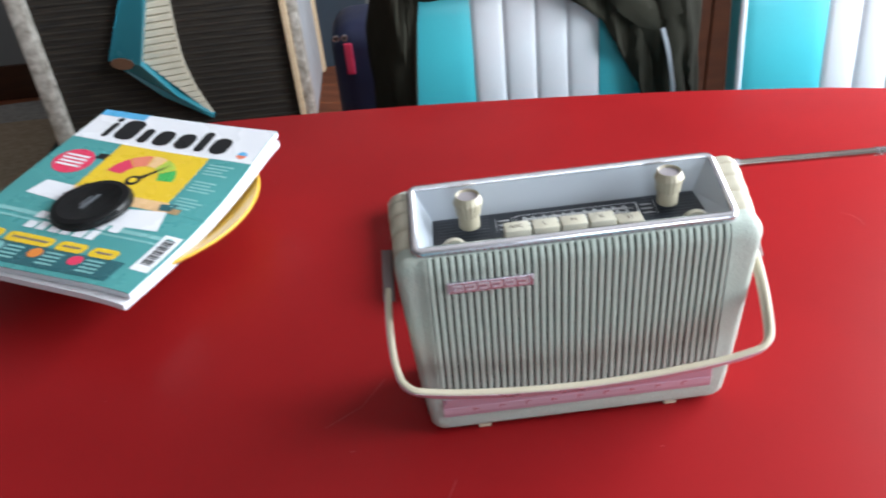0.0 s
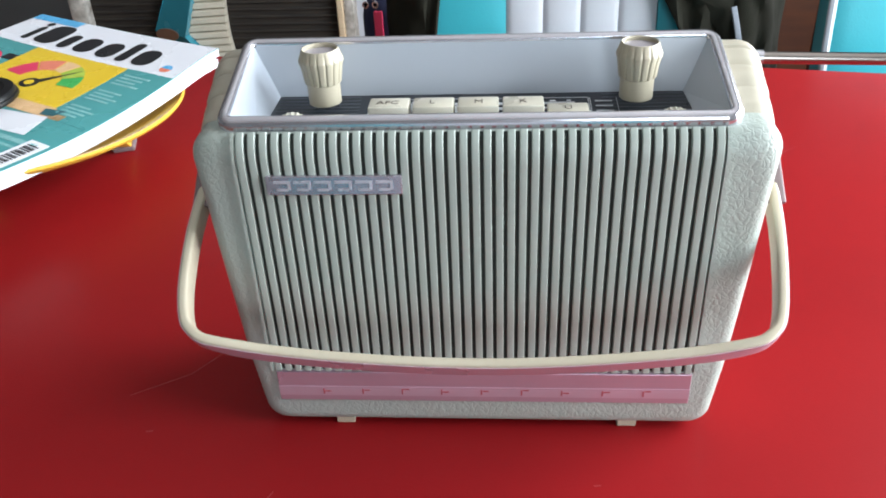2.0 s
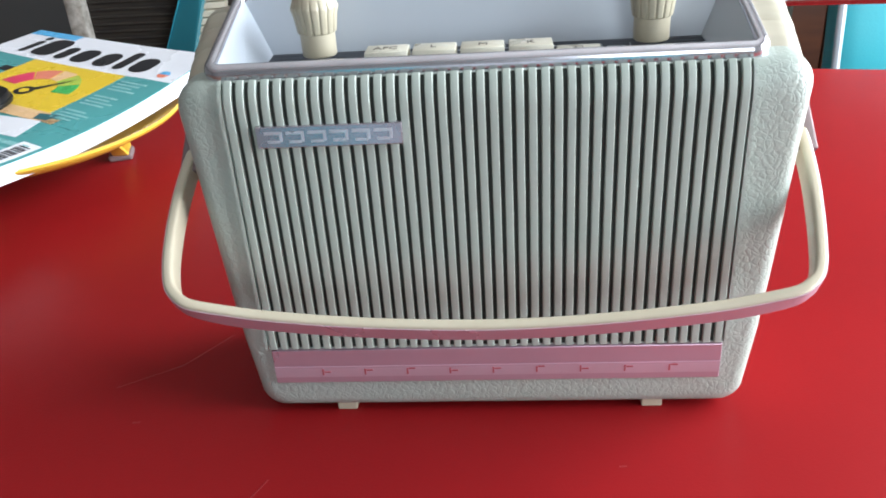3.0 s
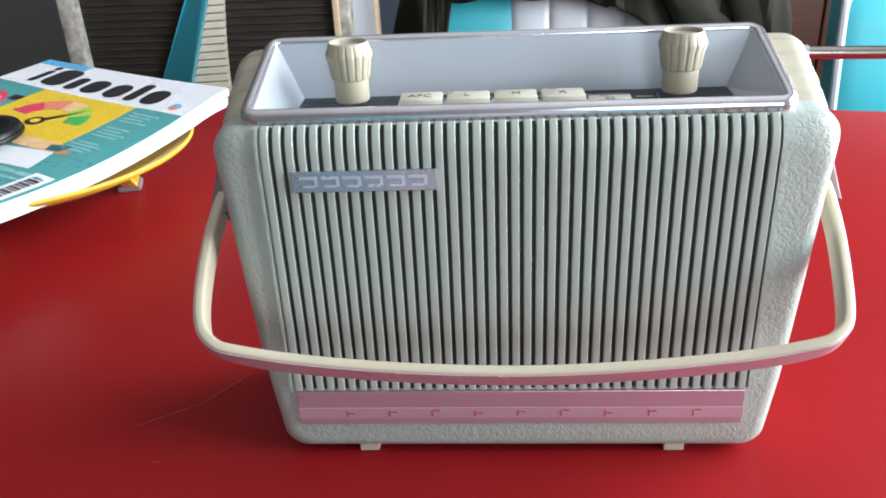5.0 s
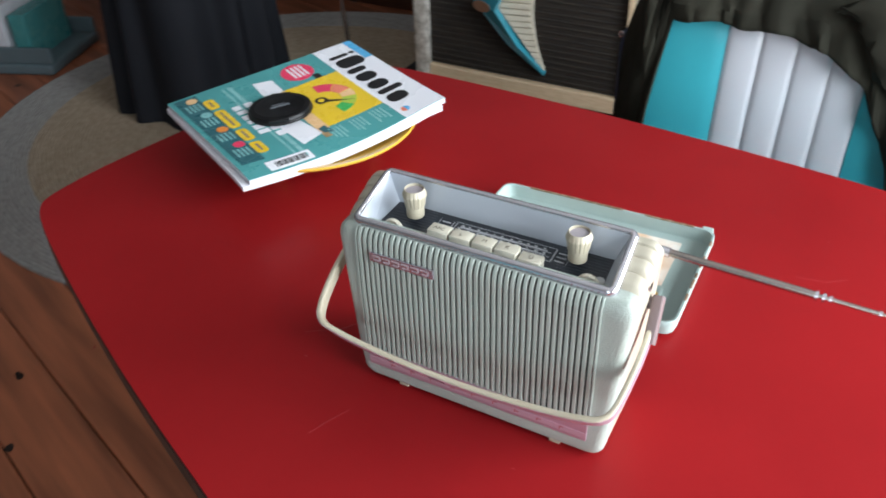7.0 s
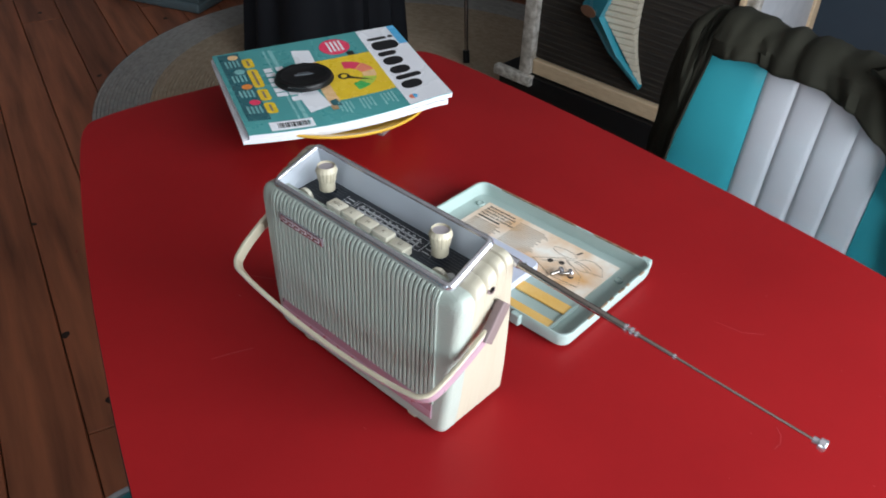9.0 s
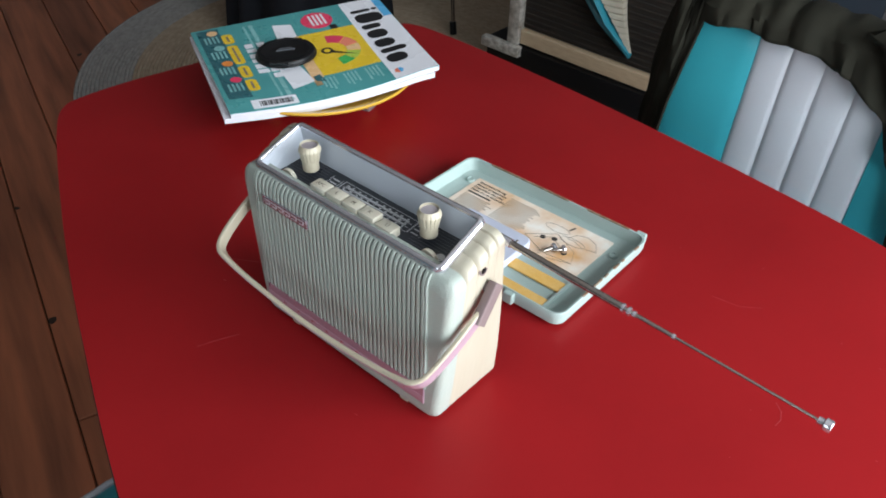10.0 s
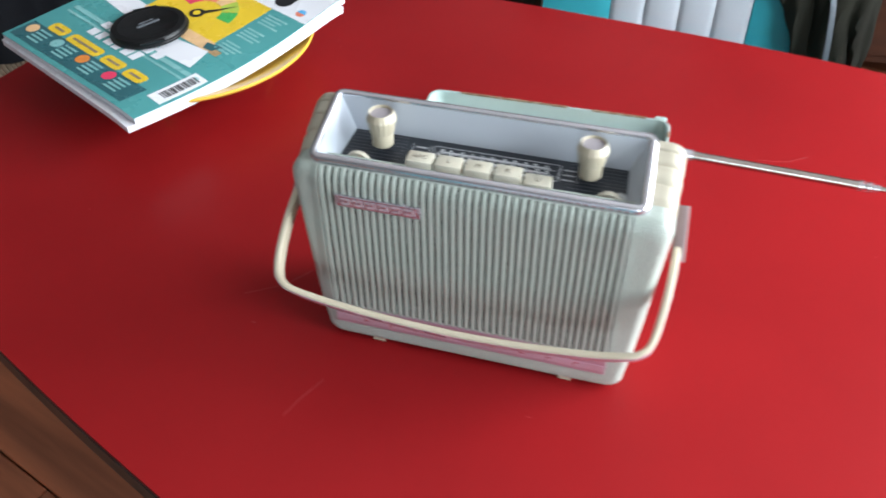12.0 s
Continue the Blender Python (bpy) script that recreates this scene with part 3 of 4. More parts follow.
hpath = catmull(RC + [(-x - 0.005 * min(1, abs(y) / 0.05), y, z) for x, y, z in RC[::-1][1:]], 6)


def strap(section):
    """The handle's section, with its face turned outward all the way round."""
    rings = []
    for i, p in enumerate(hpath):
        d = (hpath[min(i + 1, len(hpath) - 1)] - hpath[max(i - 1, 0)]).normalized()
        k = min(max((abs(p.x) - 0.110) / 0.026, 0), 1)
        face = Vector((math.copysign(1, p.x) * k, -0.85 * (1 - k), -0.52 * (1 - k)))
        face = (face - d * face.dot(d)).normalized()
        side = d.cross(face).normalized()
        rings.append([p + side * a + face * b for a, b in section])
    return loft(rings)


handle = part("handle", strap(round_rect(0.0058, 0.0023, 0.0014, 3)), CREAM, radio, "cream plastic strap handle folded down in front", smooth=True)
part("handle_inlay", strap([(-0.0046, 0.0021), (-0.0046, 0.0026), (0.0046, 0.0026), (0.0046, 0.0021)]), MAUVELIGHT, handle, "mauve inlay strip along the strap")
for sx in (-1, 1):
    g = join(sweep([(sx * 0.1353, 0.0105, 0.1490), (sx * 0.1366, -0.001, 0.1370), (sx * 0.1380, -0.0150, 0.1215)], round_rect(0.0065, 0.0042, 0.0014, 3), up=(1, 0, 0)))
    part("handle_clip", g, CLIP, radio, "brown-mauve metal end clip", smooth=True)
    part("pivot", sweep([(sx * 0.124, 0.006, 0.144), (sx * 0.134, 0.006, 0.144)], round_section(0.005, 14)), CLIP, radio, smooth=True)

# ---- battery cover lying behind the radio ----
cover = thing("radio_back_cover", "sage-green radio back cover lying open side up", "cover", pose(0.0005, 0.2235, TOP, 0, 0, 1.5) @ Matrix.Diagonal((1.05, 1.07, 1, 1)))


CO = round_rect(0.124, 0.084, 0.012, 5)


def cring(k, z):
    return [(*(p * (1 - k / max(p.length, 0.01))), z) for p in (Vector(q) for q in CO)]


part("tray", loft([cring(0.012, 0.0004), cring(0.002, 0.005), cring(0, 0.012), cring(0, 0.0205), cring(0.0008, 0.0212), cring(0.0032, 0.0208), cring(0.0040, 0.012), cring(0.0065, 0.0055), cring(0.0120, 0.0045)]), COVERG, cover, "sage-green pressed shell with a chipped rim", smooth=True)
for x0, x1 in ((-0.092, 0.020), (0.045, 0.100)):
    part("rim_wear", box(x0, x1, 0.0816, 0.0841, 0.0200, 0.0218, 0.0005), RUST, cover, "rusty worn rim")
for i in range(9):
    y = random.uniform(-0.06, 0.065)
    part("rim_wear", box(0.1216, 0.1241, y, y + random.uniform(0.003, 0.012), 0.0200, 0.0217, 0.0005), RUST, cover, "rusty chipped rim")
part("lug", box(0.058, 0.070, -0.0895, -0.083, 0.006, 0.0195, 0.0015), COVERG, cover)
part("lug", box(0.108, 0.120, 0.083, 0.0875, 0.010, 0.0225, 0.0015), COVERG, cover)
for x, y in ((-0.104, 0.058), (0.103, 0.048)):
    part("screw_boss", lathe([(0.0052, 0.0045), (0.0050, 0.0072), (0.0034, 0.0076), (0.0030, 0.0060), (0.0001, 0.0060)], 20), COVERG, cover, m=pose(x, y, 0), smooth=True)
label = part("paper_label", slab(round_rect(0.0955, 0.0405, 0.001, 1), 0.0046, 0.0052), PAPER, cover, "stained battery instruction label", m=pose(-0.003, 0.028, 0))
for i, t in enumerate(("Batterieanordnung", "Battery arrangement", "Disposition des piles", "Plaats van de batterijen")):
    lettering("heading", t, 0.0052, INK, label, pose(-0.089, 0.0325 - 0.0056 * i, 0.0053), bold=0.00008)
part("heading_bar", box(-0.089, -0.056, 0.0098, 0.0125, 0.0052, 0.0054), INK, label)
for i in range(13):
    w = random.uniform(0.034, 0.044)
    part("text_bar", box(-0.089, -0.089 + w, 0.0045 - 0.0031 * i, 0.0056 - 0.0031 * i, 0.0052, 0.0054), INKSOFT, label)
for i in range(17):
    w = random.uniform(0.036, 0.046)
    part("text_bar", box(-0.040, -0.040 + w, 0.0310 - 0.0031 * i, 0.0320 - 0.0031 * i, 0.0052, 0.0054), INKSOFT, label)


def drawn(pts, mat=INKSOFT, r=0.00022):
    part("drawing_line", sweep([(x, y, 0.0054) for x, y in pts], [(-r, 0), (r, 0), (r, 0.0002), (-r, 0.0002)]), mat, label)


drawn([(0.012, -0.012), (0.040, 0.012), (0.072, -0.004), (0.080, -0.022), (0.040, -0.036), (0.014, -0.020), (0.012, -0.012)])
drawn([(0.012, -0.012), (0.045, -0.026), (0.080, -0.022)])
drawn([(0.045, -0.026), (0.040, -0.036)])
drawn([(0.022, -0.010), (0.038, 0.003), (0.060, -0.008)])
for q in ((0.034, 0.020), (0.060, 0.010)):
    drawn([(q[0] + 0.016 * math.cos(a * 0.5), q[1] + 0.006 * math.sin(a * 0.5)) for a in range(13)])
drawn([(0.052, 0.012), (0.057, 0.024), (0.068, 0.029), (0.082, 0.024), (0.090, 0.012), (0.075, 0.008), (0.060, 0.013), (0.052, 0.012)])
drawn([(0.046, 0.026), (0.049, 0.034)], INK, 0.0010)
for x, y in ((0.030, -0.003), (0.042, 0.002), (0.064, -0.012)):
    part("drawing_spot", lathe([(0.0034, 0.0052), (0.0034, 0.0055), (0.0001, 0.0055)], 16), INK, label, m=pose(x, y, 0))
pocket = part("battery_pocket", slab(round_rect(0.047, 0.036, 0.010, 4), 0.0046, 0.0150, 0.0015), LILAC, cover, "pale lilac rounded plastic pocket", m=pose(-0.018, -0.032, 0), smooth=True)
part("pocket_spring", sweep([(0.036, 0.010, 0.0152), (0.036, 0.022, 0.0158)], round_section(0.0012, 8)), STEEL, pocket)
for y in (-0.034, -0.066):
    part("foam_strip", box(0.010, 0.094, y - 0.0078, y + 0.0078, 0.0046, 0.0075, 0.0012), FOAM, cover, "yellowed foam strip")
part("partition", box(0.094, 0.0965, -0.074, -0.020, 0.0046, 0.0085), COVERG, cover)

# two loose screws on the label


def screw(m):
    s = thing("screw", "small bright steel screw lying on the label", "screw", m @ Matrix.Diagonal((1.35, 1.35, 1.35, 1)), group="loose screws")
    part("head", lathe([(0.0001, 0), (0.0036, 0.0002), (0.0040, 0.0014), (0.0030, 0.0030), (0.0001, 0.0032)], 18), CHROME, s, m=pose(0, 0, 0.0040, 90, 0, 0), smooth=True)
    part("shank", lathe([(0.0017, 0), (0.0019, 0.001), (0.0016, 0.002), (0.0019, 0.003), (0.0016, 0.004), (0.0019, 0.005), (0.0016, 0.006), (0.0018, 0.010), (0.0006, 0.0125)], 12), STEEL, s, m=pose(0, 0, 0.0040, 90, 0, 0), smooth=True)


screw(pose(0.054, 0.239, TOP + 0.0053, 0, 0, -20))
screw(pose(0.0645, 0.2435, TOP + 0.0053, 0, 0, -38))
# ---- plate with the magazines ----
cake = thing("footed_plate", "round yellow enamel plate on small metal feet", "plate", pose(-0.428, 0.301, TOP) @ Matrix.Diagonal((1.06, 1.06, 1.42, 1)))
part("dish", lathe([(0.0001, 0.0215), (0.095, 0.0215), (0.116, 0.0245), (0.1385, 0.0322), (0.1402, 0.0340), (0.1385, 0.0352), (0.134, 0.0342), (0.116, 0.0288), (0.095, 0.0260), (0.0001, 0.0260)], 72), YELLOW, cake, "yellow enamelled dish", smooth=True)
for a in (18, 142, 266):
    q = pose(0.078 * math.cos(radians(a)), 0.078 * math.sin(radians(a)), 0, 0, 0, a)
    strap_path = catmull([(-0.004, -0.020, 0.0205), (0.000, -0.017, 0.012), (0.002, -0.009, 0.0045), (0.002, 0.009, 0.0045), (0.000, 0.017, 0.012), (-0.004, 0.020, 0.0205)], 5)
    ft = part("foot", sweep(strap_path, round_rect(0.0065, 0.0014, 0.0008, 2), up=(0.001, 0, 1)), YELLOW, cake, "bent yellow metal foot", m=q, smooth=True)
    part("rubber_pad", box(-0.009, 0.011, -0.011, 0.011, 0.0, 0.0048, 0.0018), CLIP, ft, "grey rubber pad")

MW, MH = 0.232, 0.280
MAGM = pose(-0.429, 0.297, TOP, 0, 0, -22.8) @ Matrix.Diagonal((1.03, 1.05, 1, 1))


def mag_z(u, v):
    """Height of the bent page at (u, v) on the cover; v runs up the page."""
    a, b = u / MW + 0.5, v / MH + 0.5
    flat_z = 0.073 * (1 - a) * (1 - b) + 0.064 * a * (1 - b) + 0.072 * a * b + 0.087 * (1 - a) * b
    return flat_z - 0.0035 * math.sin(math.pi * min(max(a, 0), 1)) * math.sin(math.pi * min(max(b, 0), 1)) - 0.004 * max(0, a - 0.8) ** 2 * 20 * (1 - b) - 0.009 * min(max(a, 0), 1) ** 2 * math.sin(math.pi * min(max(b * 1.08, 0), 1)) + 0.004 * max(0, a * b) ** 3


def sheet(u0, u1, v0, v1, lift, thick=0.0, nu=32, nv=32):
    bm = bmesh.new()
    top = [[bm.verts.new((u0 + (u1 - u0) * i / nu, v0 + (v1 - v0) * j / nv, mag_z(u0 + (u1 - u0) * i / nu, v0 + (v1 - v0) * j / nv) + lift)) for j in range(nv + 1)] for i in range(nu + 1)]
    for i in range(nu):
        for j in range(nv):
            bm.faces.new((top[i][j], top[i + 1][j], top[i + 1][j + 1], top[i][j + 1]))
    if thick:
        r = bmesh.ops.extrude_face_region(bm, geom=bm.faces[:])
        bmesh.ops.translate(bm, verts=[v for v in r["geom"] if isinstance(v, bmesh.types.BMVert)], vec=(0, 0, -thick))
    return bm


def drape(pts, lift):
    """A flat printed shape laid on the bent page."""
    bm = bmesh.new()
    bm.faces.new([bm.verts.new((u, v, 0)) for u, v in pts])
    us, vs = [p[0] for p in pts], [p[1] for p in pts]
    for k in range(1, int((max(us) - min(us)) / 0.009) + 1):
        bmesh.ops.bisect_plane(bm, geom=bm.verts[:] + bm.edges[:] + bm.faces[:], plane_co=(min(us) + 0.009 * k, 0, 0), plane_no=(1, 0, 0))
    for k in range(1, int((max(vs) - min(vs)) / 0.009) + 1):
        bmesh.ops.bisect_plane(bm, geom=bm.verts[:] + bm.edges[:] + bm.faces[:], plane_co=(0, min(vs) + 0.009 * k, 0), plane_no=(0, 1, 0))
    for v in bm.verts:
        v.co.z = mag_z(v.co.x, v.co.y) + lift
    r = bmesh.ops.extrude_face_region(bm, geom=bm.faces[:])
    bmesh.ops.translate(bm, verts=[v for v in r["geom"] if isinstance(v, bmesh.types.BMVert)], vec=(0, 0, -0.0001))
    return bm


def rect(u0, u1, v0, v1):
    return [(u0, v0), (u1, v0), (u1, v1), (u0, v1)]


def disc(cu, cv, r, n=20, a0=0, a1=360, r0=0.0):
    out = [(cu + r * math.cos(radians(a0 + (a1 - a0) * i / n)), cv + r * math.sin(radians(a0 + (a1 - a0) * i / n))) for i in range(n + (a1 - a0 < 360))]
    if r0:
        out += [(cu + r0 * math.cos(radians(a1 - (a1 - a0) * i / n)), cv + r0 * math.sin(radians(a1 - (a1 - a0) * i / n))) for i in range(n + 1)]
    return out


under = thing("magazine", "white magazine lying under another on the plate", "magazine", MAGM @ pose(0.001, -0.005, -0.0075, 0, 0, -1.5), group="magazines on the plate")
part("page_block", sheet(-MW / 2, MW / 2, -MH / 2, MH / 2, 0, 0.0065), WHITEP, under, "white page block")
part("back_cover", sheet(-MW / 2 - 0.0005, MW / 2 + 0.0005, -MH / 2 - 0.0005, MH / 2 + 0.0005, 0.0006, 0.0005), GLOSSW, under)
mag = thing("magazine", "teal computer magazine with a curled cover, lying on top", "magazine", MAGM, group="magazines on the plate")
part("page_block", sheet(-MW / 2, MW / 2, -MH / 2, MH / 2, 0, 0.0065), WHITEP, mag, "white page block")
front = part("front_cover", sheet(-MW / 2 - 0.0006, MW / 2 + 0.0006, -MH / 2 - 0.0006, MH / 2 + 0.0006, 0.0006, 0.0005), TEALP, mag, "glossy teal printed cover")
L1, L2, L3 = 0.0008, 0.0010, 0.0012


def printed(name, pts, mat, lift=L1):
    return part(name, drape(pts, lift), mat, front)


HU, HV = MW / 2, MH / 2
printed("header", rect(-HU, HU, HV - 0.062, HV), GLOSSW)
printed("header_block", rect(-HU, -HU + 0.062, HV - 0.012, HV), BLUEP, L2)
# the title, as plain heavy shapes
x = -0.086
for w, h in ((0.008, 0.030), (0.027, 0.040), (0.013, 0.028), (0.023, 0.029), (0.022, 0.029), (0.012, 0.037), (0.023, 0.029)):
    y0 = HV - 0.054
    printed("title_shape", [(x + w / 2 + a, y0 + h / 2 + b) for a, b in round_rect(w / 2, h / 2, min(w * 0.45, 0.010), 4)], BLACKP, L3)
    x += w + 0.0058
printed("title_dot", disc(-0.0825, HV - 0.0175, 0.0042), BLACKP, L3)
printed("corner_mark", disc(0.098, HV - 0.050, 0.006, 16, 0, 180), BLUEP, L2)
printed("corner_mark", disc(0.098, HV - 0.050, 0.006, 16, 180, 360), SALMON, L2)
# yellow picture with a dial gauge
printed("picture", rect(-0.050, 0.064, -0.004, 0.078), YELP)
for a0, a1, m in ((135, 175, REDP), (98, 133, SALMON), (70, 96, PEACH), (38, 68, LIME), (5, 36, GREENP)):
    printed("gauge_segment", disc(0.006, 0.026, 0.041, 6, a0, a1, 0.022), m, L2)
printed("needle", [(0.001, 0.022), (0.008, 0.019), (0.030, 0.058)], BLACKP, L3)
printed("needle_hub", disc(0.004, 0.021, 0.0085, 18), BLACKP, L3)
printed("needle_eye", disc(0.004, 0.021, 0.0045, 14), YELP, L3 + 0.0003)
printed("desk", rect(-0.050, 0.085, -0.020, -0.004), PEACH)
printed("side_panel", rect(0.067, HU, -0.020, 0.080), TEALP)
for i in range(3):
    for j in range(4):
        printed("text_bar", rect(0.070, 0.070 + 0.030 - 0.004 * ((i + j) % 3), 0.066 - 0.030 * i - 0.0052 * j, 0.0685 - 0.030 * i - 0.0052 * j), TEALL, L2)
# badge, white shapes and yellow flashes
printed("badge", disc(-0.082, 0.034, 0.023, 24), REDP, L2)
for i in range(4):
    printed("text_bar", rect(-0.098, -0.068, 0.024 + 0.0062 * i, 0.0272 + 0.0062 * i), GLOSSW, L3)
printed("badge_tail", rect(-0.062, -0.050, 0.046, 0.056), BLACKP, L2)
printed("white_shape", [(-0.085, -0.004), (-0.030, -0.006), (-0.030, -0.035), (-0.092, -0.030)], GLOSSW)
printed("white_shape", [(0.022, -0.026), (0.072, -0.018), (0.082, -0.050), (0.030, -0.054)], GLOSSW)
printed("plant_shape", [(0.058, -0.008), (0.078, -0.004), (0.074, -0.016), (0.062, -0.018)], TEALD, L2)
printed("pale_band", rect(-0.105, 0.105, -0.062, -0.056), TEALL)
printed("pale_band", rect(-0.105, 0.105, -0.070, -0.067), TEALL)
for i in range(2):
    for j in range(7 - i):
        u = -0.052 + 0.0145 * j
        printed("headline_shape", rect(u, u + 0.0115 - 0.002 * (j % 2), -0.064 - 0.017 * i, -0.053 - 0.017 * i + 0.002 * (j % 3)), GLOSSW, L2)
u = -0.090
for w in (0.028, 0.054, 0.032, 0.030):
    pill = [(u + w / 2 + a, -0.097 + b) for a, b in round_rect(w / 2, 0.0075, 0.005, 3)]
    printed("yellow_flash", pill, YELP, L2)
    printed("text_bar", rect(u + 0.006, u + w - 0.006, -0.0985, -0.0955), INKSOFT, L3)
    u += w + 0.006
printed("dark_strip", rect(-HU + 0.004, HU - 0.030, -HV + 0.006, -HV + 0.036), TEALD)
for i, m in enumerate((PEACH, TEALL, ORANGEP, REDP)):
    u = -HU + 0.016 + 0.046 * i
    printed("icon", disc(u, -HV + 0.026, 0.0075, 14), m, L2)
    for j in range(4):
        printed("text_bar", rect(u + 0.010, u + 0.030, -HV + 0.012 + 0.0055 * j, -HV + 0.0145 + 0.0055 * j), TEALL, L2)
printed("barcode_field", rect(HU - 0.022, HU - 0.003, -HV + 0.030, -HV + 0.088), GLOSSW)
for i in range(17):
    v = -HV + 0.040 + 0.0025 * i
    printed("barcode_bar", rect(HU - 0.018, HU - 0.007, v, v + 0.0010 + 0.0005 * (i % 3)), BLACKP, L2)

# lens cap
CAPU, CAPV = -0.005, -0.034
capm = pose(-0.429, 0.297, TOP, 0, 0, -22.8) @ pose(CAPU * 0.03, CAPV * 0.05, 0) @ pose(CAPU, CAPV, mag_z(CAPU, CAPV) + 0.0010, 2.5, -1.0, 0)
lens_cap = thing("lens_cap", "round black plastic camera lens cap lying on the magazine", "lens cap", capm @ Matrix.Diagonal((1.12, 1.12, 1, 1)))
part("body", lathe([(0.0345, 0.0), (0.0385, 0.0008), (0.0390, 0.0022), (0.0386, 0.0042), (0.0376, 0.0050), (0.0372, 0.0076), (0.0362, 0.0088), (0.0300, 0.0092), (0.0292, 0.0086), (0.0001, 0.0086)], 64), BLACK, lens_cap, smooth=True)
part("lettering_bar", join(box(-0.012, 0.012, -0.0018, 0.0018, 0.0086, 0.0089), box(-0.008, 0.008, -0.0062, -0.0046, 0.0086, 0.0088)), ZIP, lens_cap, m=pose(0, 0, 0, 0, 0, -100))
for a in (0, 180):
    part("squeeze_grip", box(0.0352, 0.0385, -0.012, 0.012, 0.0050, 0.0080, 0.0006), BLACKGLOSS, lens_cap, m=pose(0, 0, 0, 0, 0, a - 30))

# ---- chairs ----


def make_chair(m, label):
    """A padded dining chair that faces -y; its backrest leans back."""
    c = thing("dining_chair", label, "chair", m, group="chairs round the table")
    W = 0.243

    def pad(u0, u1, z0, z1, front, back, bulge, r=0.008):
        rings = []
        n = 12
        for j in range(n + 1):
            k = j / n
            z = z0 + (z1 - z0) * k
            e = min(k, 1 - k) * (z1 - z0)
            s = max(0.0, 1 - e / 0.035) ** 2
            ring = []
            for i in range(13):
                a = i / 12
                x = u0 + (u1 - u0) * a
                ring.append((x, front + s * 0.018 - bulge * max(0.0, math.sin(math.pi * a)) ** 0.4, z))
            ring += [(u1, back - s * 0.006, z), (u0, back - s * 0.006, z)]
            rings.append(ring)
        return loft(rings)
    back = new("backrest")
    back.parent = c
    back.matrix_basis = pose(0, 0.0, 0.46, -7, 0, 0)
    part("turquoise_pad", pad(-W, -0.1115, 0.05, 0.385, -0.028, 0.032, 0.006), TURQ, back, "turquoise vinyl side panel", smooth=True)
    part("turquoise_pad", pad(0.1035, W, 0.05, 0.385, -0.028, 0.032, 0.006), TURQ, back, "turquoise vinyl side panel", smooth=True)
    for i in range(4):
        part("white_channel", pad(-0.111 + 0.0535 * i, -0.0580 + 0.0535 * i, 0.05, 0.385, -0.026, 0.032, 0.0055), WVINYL, back, "padded white vinyl channel", smooth=True)
    edge = [(-W, -0.026, 0.055), (-W, -0.026, 0.2), (-W, -0.026, 0.345), (-W + 0.006, -0.020, 0.372), (-W + 0.030, -0.010, 0.386), (0, -0.008, 0.388), (W - 0.030, -0.010, 0.386), (W - 0.006, -0.020, 0.372), (W, -0.026, 0.345), (W, -0.026, 0.2), (W, -0.026, 0.055)]
    part("piping", sweep(catmull(edge, 5), round_section(0.0055, 8), up=(0, 1, 0)), WVINYL, back, "white piping", smooth=True)
    seat = part("seat", box(-W + 0.01, W - 0.01, -0.45, 0.0, 0.40, 0.468, 0.018, 3), TURQ, c, "turquoise vinyl seat", smooth=True)
    for z in (0.462,):
        loop = [(x, y - 0.225, z) for x, y in round_rect(W - 0.011, 0.224, 0.03, 4)]
        part("piping", sweep(loop + loop[:1], round_section(0.0055, 8)), WVINYL, seat, "white piping", smooth=True)
    for x in (-0.2, 0.2):
        for y in (-0.41, 0.02):
            part("leg", sweep([(x * 1.05, y * 1.03, 0.0), (x, y, 0.41)], round_section(0.0115, 12)), CHROME, c, smooth=True)
        part("back_post", sweep([(x, 0.035, 0.40), (x, 0.045, 0.56)], round_section(0.011, 12)), CHROME, c, smooth=True)
    return c


chair = make_chair(pose(0.122, 0.812, 0), "turquoise and white diner chair with a jacket over its back")
for m, lab in ((pose(0.668, 0.690, 0, 0, 0, -3), "turquoise and white vinyl diner chair with white piping"), (pose(-0.032, -0.625, 0, 0, 0, 180), "turquoise and white vinyl diner chair pushed under the table")):
    tagged(copy_thing(chair, m), lab)

# jacket hung over the first chair's back
jacket = thing("jacket", "dark olive cloth jacket draped over the chair back", "jacket", pose(0.122, 0.812, 0.46, -7, 0, 0))


def front_length(x):
    """How far down the jacket hangs in front of the chair at x."""
    if x < -0.222:
        return 0.36
    if x < -0.196:
        return 0.36 - 0.332 * ((x + 0.222) / 0.026) ** 0.5
    if x < 0.02:
        return 0.040 - 0.013 * min(1, (0.02 - x) / 0.08) + 0.004 * math.sin(x * 60)
    if x < 0.10:
        return 0.040 + 0.050 * ((x - 0.02) / 0.08) ** 1.3
    if x < 0.165:
        return 0.090 + 0.12 * ((x - 0.10) / 0.065)
    return min(0.36, 0.21 + 0.15 * ((x - 0.165) / 0.025))


